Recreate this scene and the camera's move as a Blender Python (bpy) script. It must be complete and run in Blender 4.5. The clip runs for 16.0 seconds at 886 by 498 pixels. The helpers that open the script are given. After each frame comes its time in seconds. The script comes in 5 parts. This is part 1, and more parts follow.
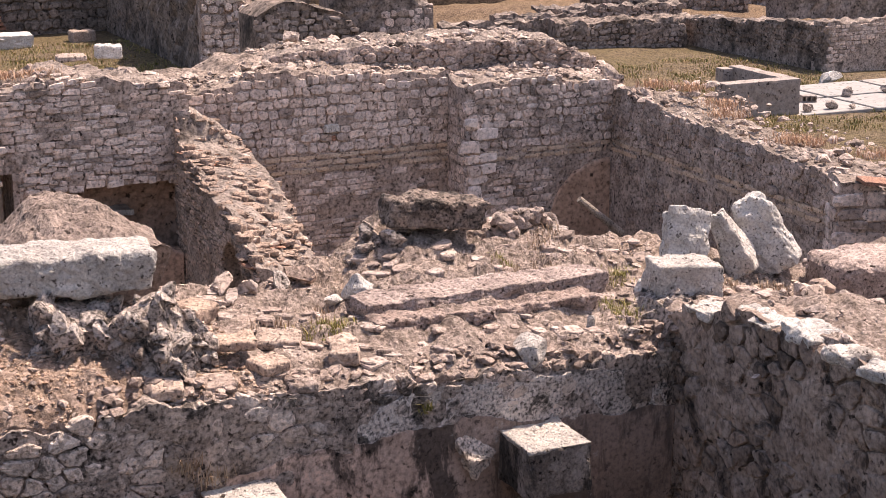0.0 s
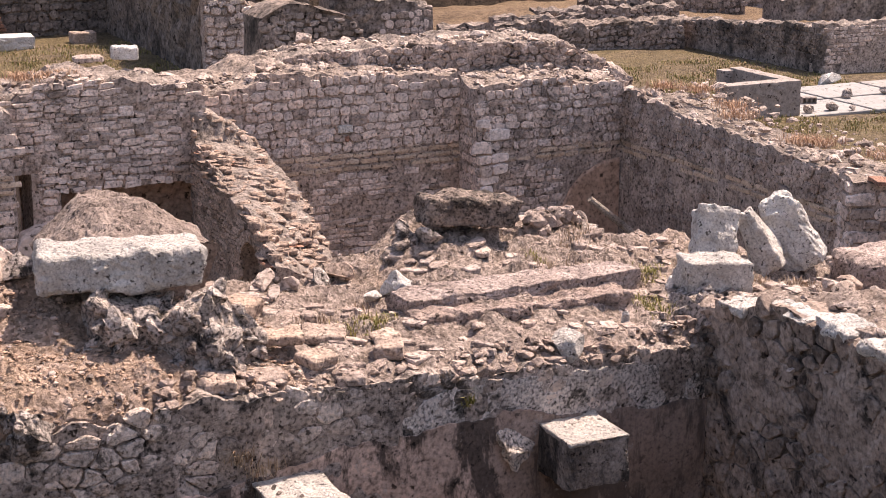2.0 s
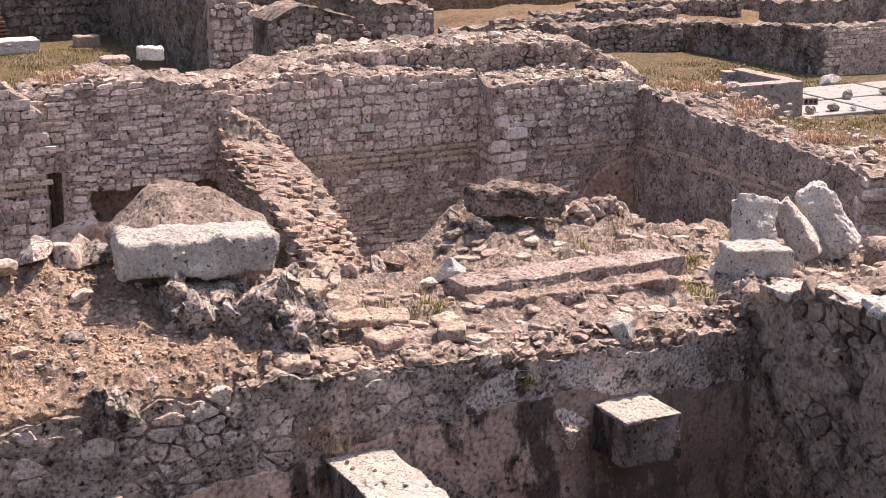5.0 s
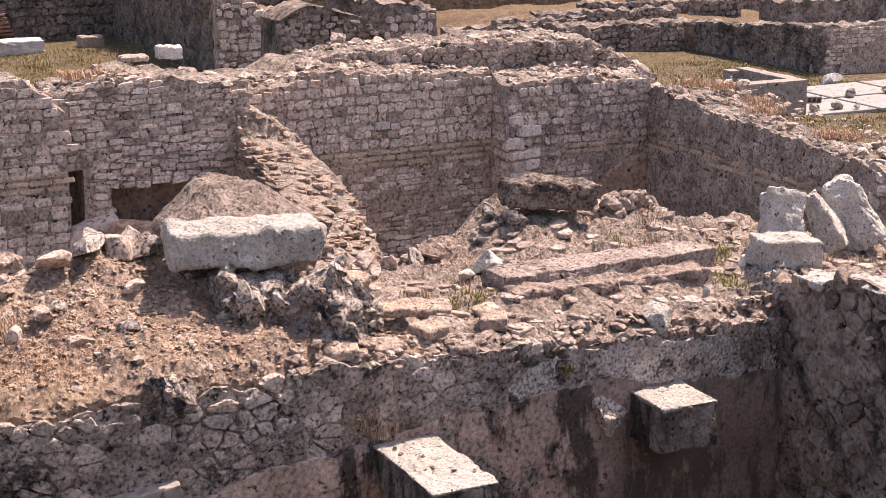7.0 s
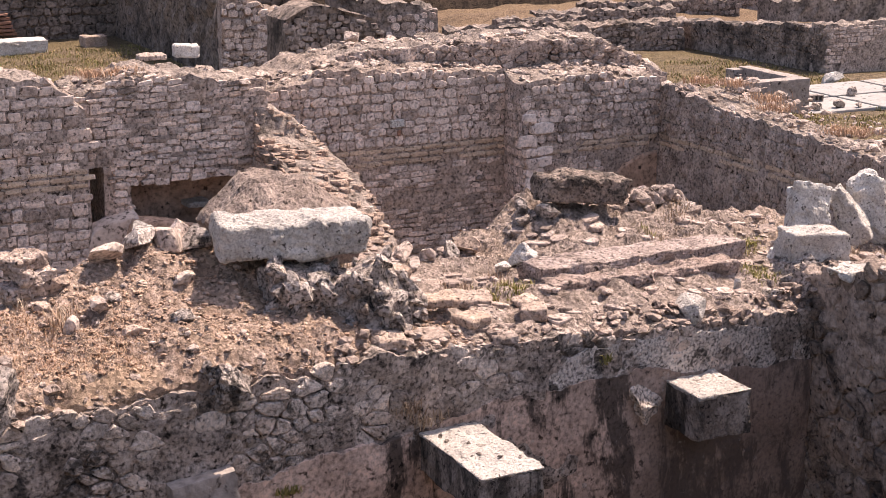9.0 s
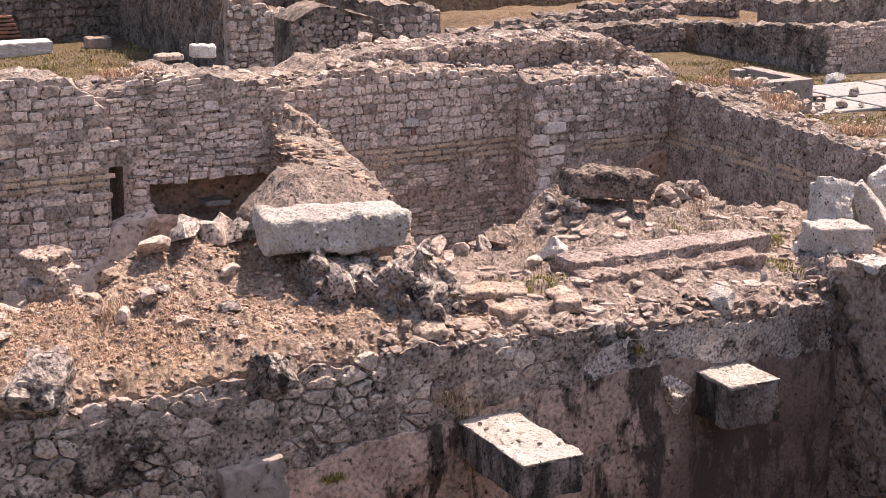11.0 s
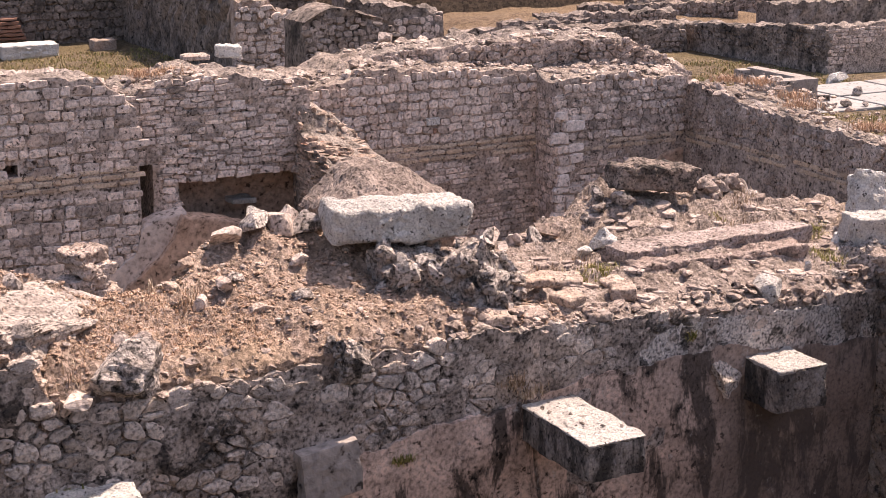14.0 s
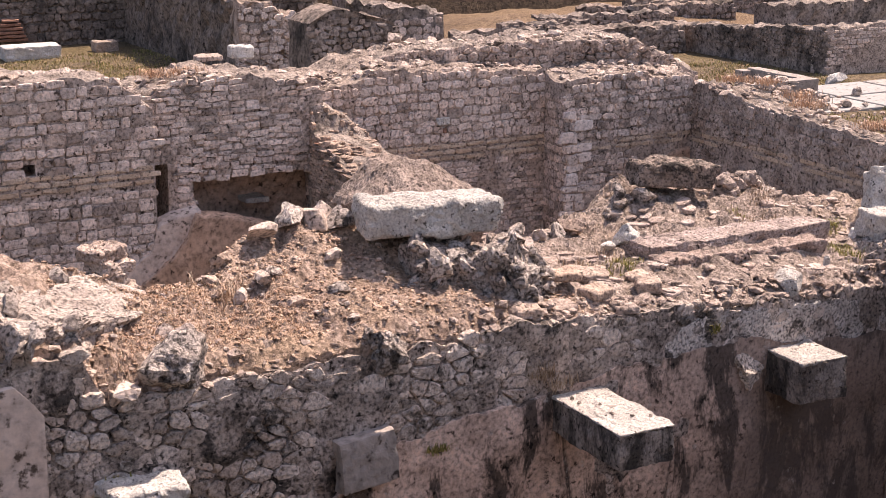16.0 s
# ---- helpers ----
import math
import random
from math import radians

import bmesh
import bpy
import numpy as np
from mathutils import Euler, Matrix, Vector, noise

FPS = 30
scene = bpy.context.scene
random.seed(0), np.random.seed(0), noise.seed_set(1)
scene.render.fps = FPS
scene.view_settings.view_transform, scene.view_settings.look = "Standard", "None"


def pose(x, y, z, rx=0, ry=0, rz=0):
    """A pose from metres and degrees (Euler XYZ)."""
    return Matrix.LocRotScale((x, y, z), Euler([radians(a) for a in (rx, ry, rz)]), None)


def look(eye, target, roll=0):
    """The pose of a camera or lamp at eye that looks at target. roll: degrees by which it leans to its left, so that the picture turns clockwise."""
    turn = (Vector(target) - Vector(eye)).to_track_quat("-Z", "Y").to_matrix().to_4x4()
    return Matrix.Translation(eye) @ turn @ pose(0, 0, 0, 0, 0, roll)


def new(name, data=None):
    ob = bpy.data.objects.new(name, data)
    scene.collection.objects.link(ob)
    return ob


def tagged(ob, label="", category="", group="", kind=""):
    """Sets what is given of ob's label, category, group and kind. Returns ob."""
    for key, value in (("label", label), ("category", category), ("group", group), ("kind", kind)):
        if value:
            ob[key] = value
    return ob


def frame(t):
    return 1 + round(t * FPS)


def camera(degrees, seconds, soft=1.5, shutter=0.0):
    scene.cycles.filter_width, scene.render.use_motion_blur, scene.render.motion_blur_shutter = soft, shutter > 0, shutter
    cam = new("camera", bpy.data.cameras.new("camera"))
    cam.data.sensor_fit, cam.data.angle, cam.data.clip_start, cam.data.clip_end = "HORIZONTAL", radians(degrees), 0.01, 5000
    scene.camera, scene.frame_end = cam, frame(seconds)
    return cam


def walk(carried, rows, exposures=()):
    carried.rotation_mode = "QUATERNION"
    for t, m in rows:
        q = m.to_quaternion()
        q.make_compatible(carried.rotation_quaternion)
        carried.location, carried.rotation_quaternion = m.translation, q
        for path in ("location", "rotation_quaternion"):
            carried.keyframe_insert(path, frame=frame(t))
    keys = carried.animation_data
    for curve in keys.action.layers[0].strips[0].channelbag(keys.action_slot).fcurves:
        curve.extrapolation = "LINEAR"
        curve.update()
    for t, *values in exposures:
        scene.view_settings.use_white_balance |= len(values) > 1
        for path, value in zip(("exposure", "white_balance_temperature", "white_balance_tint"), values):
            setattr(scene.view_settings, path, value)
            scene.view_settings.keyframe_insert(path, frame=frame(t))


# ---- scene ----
cam = camera(31.5, 16.0, soft=0.5)
PATH = [
    (0, (0.228, -0.135, 4.215), (1.039, 1.617, 3.694), -0.2),
    (0.5, (0.099, -0.166, 4.232), (0.913, 1.584, 3.71), -0.2),
    (1, (-0.038, -0.17, 4.244), (0.78, 1.579, 3.723), -0.2),
    (1.5, (-0.146, -0.196, 4.258), (0.675, 1.552, 3.738), -0.1),
    (2, (-0.274, -0.212, 4.251), (0.55, 1.535, 3.732), -0.1),
    (2.5, (-0.4, -0.251, 4.25), (0.427, 1.495, 3.732), -0.1),
    (3, (-0.534, -0.295, 4.238), (0.296, 1.45, 3.722), -0.1),
    (3.5, (-0.666, -0.33, 4.23), (0.167, 1.414, 3.715), -0.1),
    (4, (-0.806, -0.372, 4.237), (0.029, 1.371, 3.723), -0.1),
    (6.5, (-1.414, -0.501, 4.235), (-0.568, 1.237, 3.723), -0.2),
    (7, (-1.552, -0.521, 4.233), (-0.704, 1.217, 3.721), -0.2),
    (7.5, (-1.678, -0.531, 4.241), (-0.827, 1.205, 3.729), -0.2),
    (8, (-1.812, -0.559, 4.251), (-0.959, 1.176, 3.738), -0.2),
    (8.5, (-1.942, -0.581, 4.251), (-1.087, 1.153, 3.739), -0.2),
    (9, (-2.072, -0.606, 4.246), (-1.214, 1.127, 3.734), -0.2),
    (11.5, (-2.691, -0.763, 4.255), (-1.823, 0.966, 3.747), -0.2),
    (12, (-2.831, -0.794, 4.261), (-1.96, 0.934, 3.754), -0.2),
    (12.5, (-2.953, -0.809, 4.258), (-2.08, 0.918, 3.751), -0.2),
    (13, (-3.076, -0.817, 4.253), (-2.201, 0.908, 3.747), -0.3),
    (13.5, (-3.194, -0.805, 4.236), (-2.317, 0.92, 3.731), -0.2),
    (14, (-3.325, -0.831, 4.252), (-2.446, 0.893, 3.746), -0.3),
    (14.5, (-3.442, -0.846, 4.264), (-2.56, 0.877, 3.758), -0.3),
    (15, (-3.56, -0.876, 4.271), (-2.676, 0.846, 3.766), -0.2),
    (15.5, (-3.669, -0.918, 4.279), (-2.784, 0.802, 3.774), -0.3),
    (16, (-3.781, -0.961, 4.274), (-2.893, 0.759, 3.77), -0.3),
]
walk(cam, [(t, look(eye, target, roll)) for t, eye, target, roll in PATH], [(0, 0.84, 7650, 22), (16, 0.86, 7680, 23)])

# ---- light ----
SUN_DIR = Vector((0.48, 0.14, 0.86)).normalized()      # towards the sun
SUN_EL = math.asin(SUN_DIR.z)
SUN_AZ = math.atan2(SUN_DIR.x, SUN_DIR.y)
world = bpy.data.worlds.new("sky")
scene.world = world
world.use_nodes = True
wn = world.node_tree.nodes
sky = wn.new("ShaderNodeTexSky")
sky.sky_type = "NISHITA"
sky.sun_disc = False
sky.sun_elevation = SUN_EL
sky.sun_rotation = SUN_AZ
sky.dust_density = 2.0
wn["Background"].inputs[1].default_value = 0.14
world.node_tree.links.new(sky.outputs[0], wn["Background"].inputs[0])
sun_data = bpy.data.lights.new("sun", "SUN")
sun_data.energy = 4.4
sun_data.angle = radians(0.53)
sun_data.color = (1.0, 0.94, 0.86)
sun = new("sun", sun_data)
sun.matrix_world = look(SUN_DIR * 60, (0, 0, 0))

# ---- noise and mesh helpers ----


def lattice(ix, iy, iz, seed):
    h = (ix * 374761393 + iy * 668265263 + iz * 2147483647 + seed * 144665) & 0xFFFFFFFF
    h = ((h ^ (h >> 13)) * 1274126177) & 0xFFFFFFFF
    return ((h ^ (h >> 16)) & 0xFFFF) / 65535.0


def vnoise(p, scale, seed=0):
    """Smooth value noise in -1..1 at the points p (n x 3), one cell 1/scale metres wide."""
    q = np.asarray(p, float) * scale
    i = np.floor(q).astype(np.int64)
    f = q - i
    f = f * f * (3 - 2 * f)
    out = 0
    for dx in (0, 1):
        for dy in (0, 1):
            for dz in (0, 1):
                w = (f[:, 0] if dx else 1 - f[:, 0]) * (f[:, 1] if dy else 1 - f[:, 1]) * (f[:, 2] if dz else 1 - f[:, 2])
                out = out + w * lattice(i[:, 0] + dx, i[:, 1] + dy, i[:, 2] + dz, seed)
    return out * 2 - 1


def fractal(p, scale, octaves=4, seed=0, gain=0.55):
    total, amp = 0, 1.0
    for k in range(octaves):
        total = total + amp * vnoise(p, scale * 2.03 ** k, seed + 17 * k)
        amp *= gain
    return total


def obj(name, verts, faces, mat, parent=None, label="", smooth=False):
    me = bpy.data.meshes.new(name)
    me.from_pydata(np.asarray(verts).tolist(), [], faces if isinstance(faces, list) else faces.tolist())
    me.materials.append(mat)
    if smooth:
        me.polygons.foreach_set("use_smooth", [True] * len(me.polygons))
    me.update()
    ob = new(name, me)
    if parent is not None:
        ob.parent = parent
    if label:
        tagged(ob, label)
    return ob


def grid_faces(nu, nv, offset=0):
    a = (np.arange(nu - 1)[:, None] * nv + np.arange(nv - 1)[None, :]).ravel() + offset
    return np.stack([a, a + nv, a + nv + 1, a + 1], 1)


def part(name, bm, material, parent=None, label=""):
    me = bpy.data.meshes.new(name)
    bm.to_mesh(me)
    bm.free()
    me.materials.append(material)
    ob = new(name, me)
    if parent is not None:
        ob.parent = parent
    if label:
        tagged(ob, label)
    return ob


def thing(name, label, category, group="", kind="", at=(0, 0, 0)):
    ob = new(name)
    ob.location = at
    return tagged(ob, label, category, group, kind)


# ---- materials ----


def material(name, rough=0.9):
    m = bpy.data.materials.new(name)
    m.use_nodes = True
    nt = m.node_tree
    bsdf = nt.nodes["Principled BSDF"]
    bsdf.inputs["Roughness"].default_value = rough
    bsdf.inputs["Specular IOR Level"].default_value = 0.25
    return m, nt, bsdf


def ramp(nt, value, stops):
    r = nt.nodes.new("ShaderNodeValToRGB")
    e = r.color_ramp.elements
    while len(e) < len(stops):
        e.new(0.5)
    for el, (pos, col) in zip(e, stops):
        el.position = pos
        el.color = (*col, 1) if len(col) == 3 else col
    nt.links.new(value, r.inputs[0])
    return r.outputs[0]


def noise_tex(nt, coords, scale, detail=6, rough=0.6, distortion=0.0):
    n = nt.nodes.new("ShaderNodeTexNoise")
    n.inputs["Scale"].default_value = scale
    n.inputs["Detail"].default_value = detail
    n.inputs["Roughness"].default_value = rough
    n.inputs["Distortion"].default_value = distortion
    nt.links.new(coords, n.inputs["Vector"])
    return n.outputs["Fac"]


def mix(nt, fac, a, b, mode="MIX"):
    n = nt.nodes.new("ShaderNodeMix")
    n.data_type = "RGBA"
    n.blend_type = mode
    for sock, val in ((n.inputs[0], fac), (n.inputs[6], a), (n.inputs[7], b)):
        if isinstance(val, (int, float)):
            sock.default_value = val
        elif isinstance(val, tuple):
            sock.default_value = (*val, 1)
        else:
            nt.links.new(val, sock)
    return n.outputs[2]


def world_coords(nt, stretch=(1, 1, 1)):
    g = nt.nodes.new("ShaderNodeNewGeometry")
    if stretch == (1, 1, 1):
        return g.outputs["Position"]
    m = nt.nodes.new("ShaderNodeMapping")
    m.inputs["Scale"].default_value = stretch
    nt.links.new(g.outputs["Position"], m.inputs[0])
    return m.outputs[0]


def bump(nt, bsdf, height, strength, distance=0.02):
    b = nt.nodes.new("ShaderNodeBump")
    b.inputs["Strength"].default_value = strength
    b.inputs["Distance"].default_value = distance
    nt.links.new(height, b.inputs["Height"])
    nt.links.new(b.outputs[0], bsdf.inputs["Normal"])


def stone(name, light, dark, stain=(0.05, 0.045, 0.04), stain_from=0.62, stain_to=0.75, stain_scale=1.2,
          random_from="object", grain=14.0, relief=0.6, vary=0.35, streak=(1, 1, 1), speck=0.6, bloom=0.0, dark_span=None):
    """Weathered stone: two tones, a random shade for each piece, pits and specks, dark growth in patches, pale lichen."""
    m, nt, bsdf = material(name, 0.92)
    pos = world_coords(nt)
    base = ramp(nt, noise_tex(nt, pos, 3.1, 10, 0.72), [(0.36, dark), (0.62, light)])
    if random_from == "object":
        rnd = nt.nodes.new("ShaderNodeObjectInfo").outputs["Random"]
    else:
        rnd = nt.nodes.new("ShaderNodeNewGeometry").outputs["Random Per Island"]
    shade = ramp(nt, rnd, [(0.0, (1 - vary, 1 - vary * 1.02, 1 - vary * 1.04)), (0.3, (1.02, 0.97, 0.93)), (0.55, (0.96, 0.97, 0.98)), (1.0, (1 + vary * 0.5, 1 + vary * 0.45, 1 + vary * 0.4))])
    base = mix(nt, 1.0, base, shade, "MULTIPLY")
    patch = noise_tex(nt, world_coords(nt, streak), stain_scale, 10, 0.72, 0.4)
    base = mix(nt, ramp(nt, patch, [(stain_from, (0, 0, 0)), (stain_to, (0.88, 0.88, 0.88))]), base, stain)
    fine = noise_tex(nt, pos, grain * 2.2, 3, 0.55)
    base = mix(nt, speck, base, ramp(nt, fine, [(0.37, (0.28, 0.26, 0.25)), (0.47, (0.9, 0.9, 0.9)), (0.62, (1.4, 1.38, 1.35))]), "MULTIPLY")
    pits = noise_tex(nt, pos, grain * 1.1, 4, 0.6)
    base = mix(nt, 1.0, base, ramp(nt, pits, [(0.33, (0.22, 0.2, 0.19)), (0.39, (1, 1, 1))]), "MULTIPLY")
    # Darker with rising x between the two bounds, the edge broken by noise.
    if dark_span:
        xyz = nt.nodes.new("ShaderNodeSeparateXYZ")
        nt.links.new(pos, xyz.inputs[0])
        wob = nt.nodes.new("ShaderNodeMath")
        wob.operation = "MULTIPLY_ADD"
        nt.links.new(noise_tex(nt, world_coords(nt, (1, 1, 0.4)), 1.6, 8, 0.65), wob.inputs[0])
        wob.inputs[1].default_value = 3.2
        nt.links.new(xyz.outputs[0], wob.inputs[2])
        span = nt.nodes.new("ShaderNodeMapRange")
        span.inputs[1].default_value, span.inputs[2].default_value = dark_span
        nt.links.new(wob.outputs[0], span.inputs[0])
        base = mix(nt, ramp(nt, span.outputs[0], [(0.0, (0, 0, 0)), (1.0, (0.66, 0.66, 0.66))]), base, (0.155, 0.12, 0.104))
    if bloom:
        spots = noise_tex(nt, pos, 5.5, 10, 0.78, 0.3)
        base = mix(nt, ramp(nt, spots, [(0.60, (0, 0, 0)), (0.66, (bloom,) * 3)]), base, (0.50, 0.46, 0.43))
    nt.links.new(base, bsdf.inputs["Base Color"])
    bump(nt, bsdf, noise_tex(nt, pos, grain * 0.8, 8, 0.68), relief, 0.07)
    return m


PALE = stone("pale_wall_stone", (0.74, 0.615, 0.555), (0.46, 0.375, 0.335), (0.10, 0.083, 0.075), 0.57, 0.67, 1.3, speck=0.5, vary=0.5, grain=9, relief=0.9)
QUOIN = stone("white_quoin_stone", (0.82, 0.715, 0.665), (0.58, 0.49, 0.45), (0.2, 0.165, 0.15), 0.62, 0.74, 1.6, speck=0.4, vary=0.3, grain=9)
MORTAR = stone("old_lime_mortar", (0.52, 0.425, 0.375), (0.28, 0.222, 0.193), (0.06, 0.049, 0.043), 0.57, 0.65, 4.5, grain=8, relief=1.0, vary=0.05, speck=0.7)
RUBBLE = stone("rubble_core", (0.55, 0.455, 0.41), (0.24, 0.185, 0.16), (0.07, 0.058, 0.052), 0.57, 0.70, 2.2, grain=10, relief=1.0, vary=0.25)
CLOD = stone("earth_clods", (0.52, 0.38, 0.295), (0.28, 0.19, 0.145), (0.10, 0.07, 0.055), 0.60, 0.74, 3.0, random_from="island", vary=0.45)
CHIP = stone("pale_stone_chips", (0.46, 0.377, 0.34), (0.24, 0.193, 0.172), (0.11, 0.09, 0.08), 0.60, 0.74, 3.0, random_from="island", vary=0.5)
LOOSE = stone("loose_stone", (0.52, 0.435, 0.39), (0.27, 0.215, 0.19), (0.10, 0.085, 0.075), 0.62, 0.74, 3.0, random_from="island", vary=0.5)
FRONT = stone("lichened_stone", (0.70, 0.6, 0.54), (0.37, 0.31, 0.277), (0.04, 0.034, 0.03), 0.55, 0.62, 2.0, grain=14, relief=1.0, vary=0.45, bloom=0.4, speck=0.6)
CRUST = stone("earthy_wall_crust", (0.36, 0.3, 0.266), (0.14, 0.112, 0.097), (0.065, 0.053, 0.046), 0.54, 0.68, 2.4, grain=10, relief=1.0, vary=0.05, bloom=0.35)
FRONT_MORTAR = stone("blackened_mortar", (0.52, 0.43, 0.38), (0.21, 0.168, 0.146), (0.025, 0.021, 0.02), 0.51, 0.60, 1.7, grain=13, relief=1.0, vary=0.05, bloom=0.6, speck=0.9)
PLASTER = stone("stained_plaster", (0.66, 0.505, 0.435), (0.36, 0.268, 0.228), (0.04, 0.032, 0.028), 0.50, 0.56, 1.5, grain=11, relief=0.5, vary=0.05, streak=(1.5, 1.5, 0.5), bloom=0.6, dark_span=(6.0, 7.2))
SIDE = stone("dark_pit_stone", (0.42, 0.335, 0.288), (0.17, 0.13, 0.11), (0.035, 0.029, 0.027), 0.52, 0.62, 3.0, grain=10, relief=1.0, vary=0.5, bloom=0.35, speck=0.5)
SHADED_CORBEL = stone("shaded_black_streaked_corbel", (0.40, 0.345, 0.31), (0.16, 0.13, 0.115), (0.025, 0.022, 0.02), 0.46, 0.58, 2.6, grain=16, relief=0.6, vary=0.1, streak=(1.5, 1.5, 0.5), speck=0.5)
BROWNPLASTER = stone("brown_plaster", (0.52, 0.37, 0.29), (0.36, 0.245, 0.185), (0.19, 0.135, 0.11), 0.60, 0.76, 1.6, grain=6, relief=0.3, vary=0.05, speck=0.5)
BLACKSLAB = stone("black_lichen_slab", (0.33, 0.275, 0.245), (0.14, 0.112, 0.1), (0.03, 0.026, 0.024), 0.46, 0.58, 4.0, grain=15, relief=1.0, vary=0.1, bloom=0.5, speck=0.85)
FARSTONE = stone("far_wall_stone", (0.39, 0.322, 0.29), (0.20, 0.162, 0.142), (0.06, 0.05, 0.045), 0.54, 0.70, 0.7, grain=5, vary=0.4)
CAPROCK = stone("brown_ridged_rock", (0.38, 0.3, 0.26), (0.18, 0.136, 0.116), (0.07, 0.055, 0.048), 0.58, 0.70, 4.0, grain=14, relief=1.0, vary=0.1, speck=0.45)
CLEAN_PLASTER = stone("pale_plaster", (0.64, 0.52, 0.455), (0.46, 0.36, 0.31), (0.18, 0.135, 0.115), 0.62, 0.8, 1.4, grain=5, relief=0.25, vary=0.05, speck=0.35)
SUNLIT_WORN = stone("sunlit_grey_limestone", (0.62, 0.595, 0.57), (0.44, 0.415, 0.395), (0.16, 0.145, 0.135), 0.61, 0.73, 4.0, grain=20, relief=1.0, vary=0.1, speck=0.35)
LIME = stone("white_limestone", (0.74, 0.705, 0.67), (0.45, 0.42, 0.395), (0.13, 0.115, 0.107), 0.59, 0.71, 4.0, grain=20, relief=1.0, vary=0.12, speck=0.35)
LICHEN = stone("grey_lichen_plaster", (0.74, 0.675, 0.635), (0.40, 0.345, 0.315), (0.04, 0.034, 0.031), 0.545, 0.61, 4.0, grain=16, relief=1.0, vary=0.05, bloom=0.75, speck=0.9)
DARKROCK = stone("lichen_black_rock", (0.58, 0.51, 0.47), (0.25, 0.208, 0.187), (0.032, 0.027, 0.025), 0.525, 0.60, 6.5, grain=16, relief=1.0, vary=0.2, bloom=0.5, speck=0.85)
BEAMROCK = stone("mauve_weathered_stone", (0.50, 0.405, 0.37), (0.24, 0.185, 0.165), (0.06, 0.05, 0.046), 0.54, 0.66, 3.5, grain=16, relief=1.0, vary=0.1, streak=(0.5, 1, 2.0))
PINKROCK = stone("pinkish_sandstone", (0.47, 0.37, 0.31), (0.28, 0.213, 0.178), (0.10, 0.088, 0.077), 0.62, 0.78, 3.0, grain=18, relief=0.6, vary=0.3)
TILEWALL = stone("brown_tile_courses", (0.43, 0.34, 0.29), (0.19, 0.142, 0.118), (0.08, 0.064, 0.056), 0.57, 0.70, 2.4, grain=12, relief=0.9, vary=0.5)
# Same tiles in a lighter colour, which brightens the wall's shaded side.
TILEFACE = stone("brightened_tile_face", (0.60, 0.46, 0.385), (0.32, 0.235, 0.192), (0.09, 0.07, 0.06), 0.58, 0.70, 2.4, grain=12, relief=0.9, vary=0.5)
SLAB = stone("brown_flat_slab", (0.37, 0.288, 0.247), (0.165, 0.124, 0.103), (0.05, 0.04, 0.035), 0.58, 0.70, 3.5, grain=14, relief=1.0, vary=0.35)
BRICK = stone("pale_yellow_brick", (0.60, 0.475, 0.375), (0.42, 0.32, 0.25), (0.14, 0.11, 0.09), 0.64, 0.8, 2.0, grain=12, relief=0.4, vary=0.3, speck=0.35)
TILE = stone("red_roman_tile", (0.36, 0.20, 0.145), (0.24, 0.13, 0.095), (0.10, 0.07, 0.06), 0.6, 0.8, 3.0, grain=20, relief=0.5, vary=0.3)
CONCRETE = stone("grey_concrete", (0.36, 0.31, 0.285), (0.25, 0.215, 0.195), (0.13, 0.11, 0.10), 0.6, 0.8, 0.7, grain=6, relief=0.15, vary=0.05, speck=0.3)
SHEET = stone("white_cover_board", (0.33, 0.317, 0.308), (0.27, 0.26, 0.252), (0.22, 0.21, 0.20), 0.62, 0.8, 0.5, grain=5, relief=0.05, vary=0.08, speck=0.15)
JOINT = stone("black_joint", (0.04, 0.04, 0.04), (0.02, 0.02, 0.02), grain=10, relief=0.1, vary=0.02)
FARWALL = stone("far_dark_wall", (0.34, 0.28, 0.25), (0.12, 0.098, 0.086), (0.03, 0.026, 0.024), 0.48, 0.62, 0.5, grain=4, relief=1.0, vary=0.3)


def earth(name, soil, pale, straw, straw_at, scale):
    m, nt, bsdf = material(name, 0.95)
    pos = world_coords(nt)
    col = ramp(nt, noise_tex(nt, pos, 6.0 * scale, 10, 0.72), [(0.32, soil), (0.62, pale)])
    patch = ramp(nt, noise_tex(nt, pos, 0.8 * scale, 5, 0.6), [(straw_at - 0.08, (0, 0, 0)), (straw_at + 0.08, (0.8, 0.8, 0.8))])
    col = mix(nt, patch, col, straw)
    peb = nt.nodes.new("ShaderNodeTexVoronoi")
    peb.inputs["Scale"].default_value = 38 * scale
    nt.links.new(pos, peb.inputs["Vector"])
    tone = mix(nt, 1.0, col, ramp(nt, peb.outputs["Color"], [(0.1, (0.5, 0.48, 0.46)), (0.9, (1.45, 1.42, 1.4))]), "MULTIPLY")
    nt.links.new(tone, bsdf.inputs["Base Color"])
    bump(nt, bsdf, noise_tex(nt, pos, 22 * scale, 10, 0.75), 1.0, 0.05 / scale)
    return m


SOIL = earth("stony_soil", (0.15, 0.1, 0.077), (0.5, 0.387, 0.325), (0.44, 0.318, 0.23), 0.54, 1.0)
CRUSTY = earth("pale_stony_crust", (0.14, 0.106, 0.089), (0.45, 0.37, 0.328), (0.38, 0.285, 0.217), 0.62, 1.0)
FIELD = earth("dry_field", (0.08, 0.058, 0.037), (0.205, 0.155, 0.1), (0.14, 0.108, 0.056), 0.50, 0.35)
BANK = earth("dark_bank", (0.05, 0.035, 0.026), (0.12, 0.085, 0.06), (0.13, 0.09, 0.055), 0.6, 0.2)


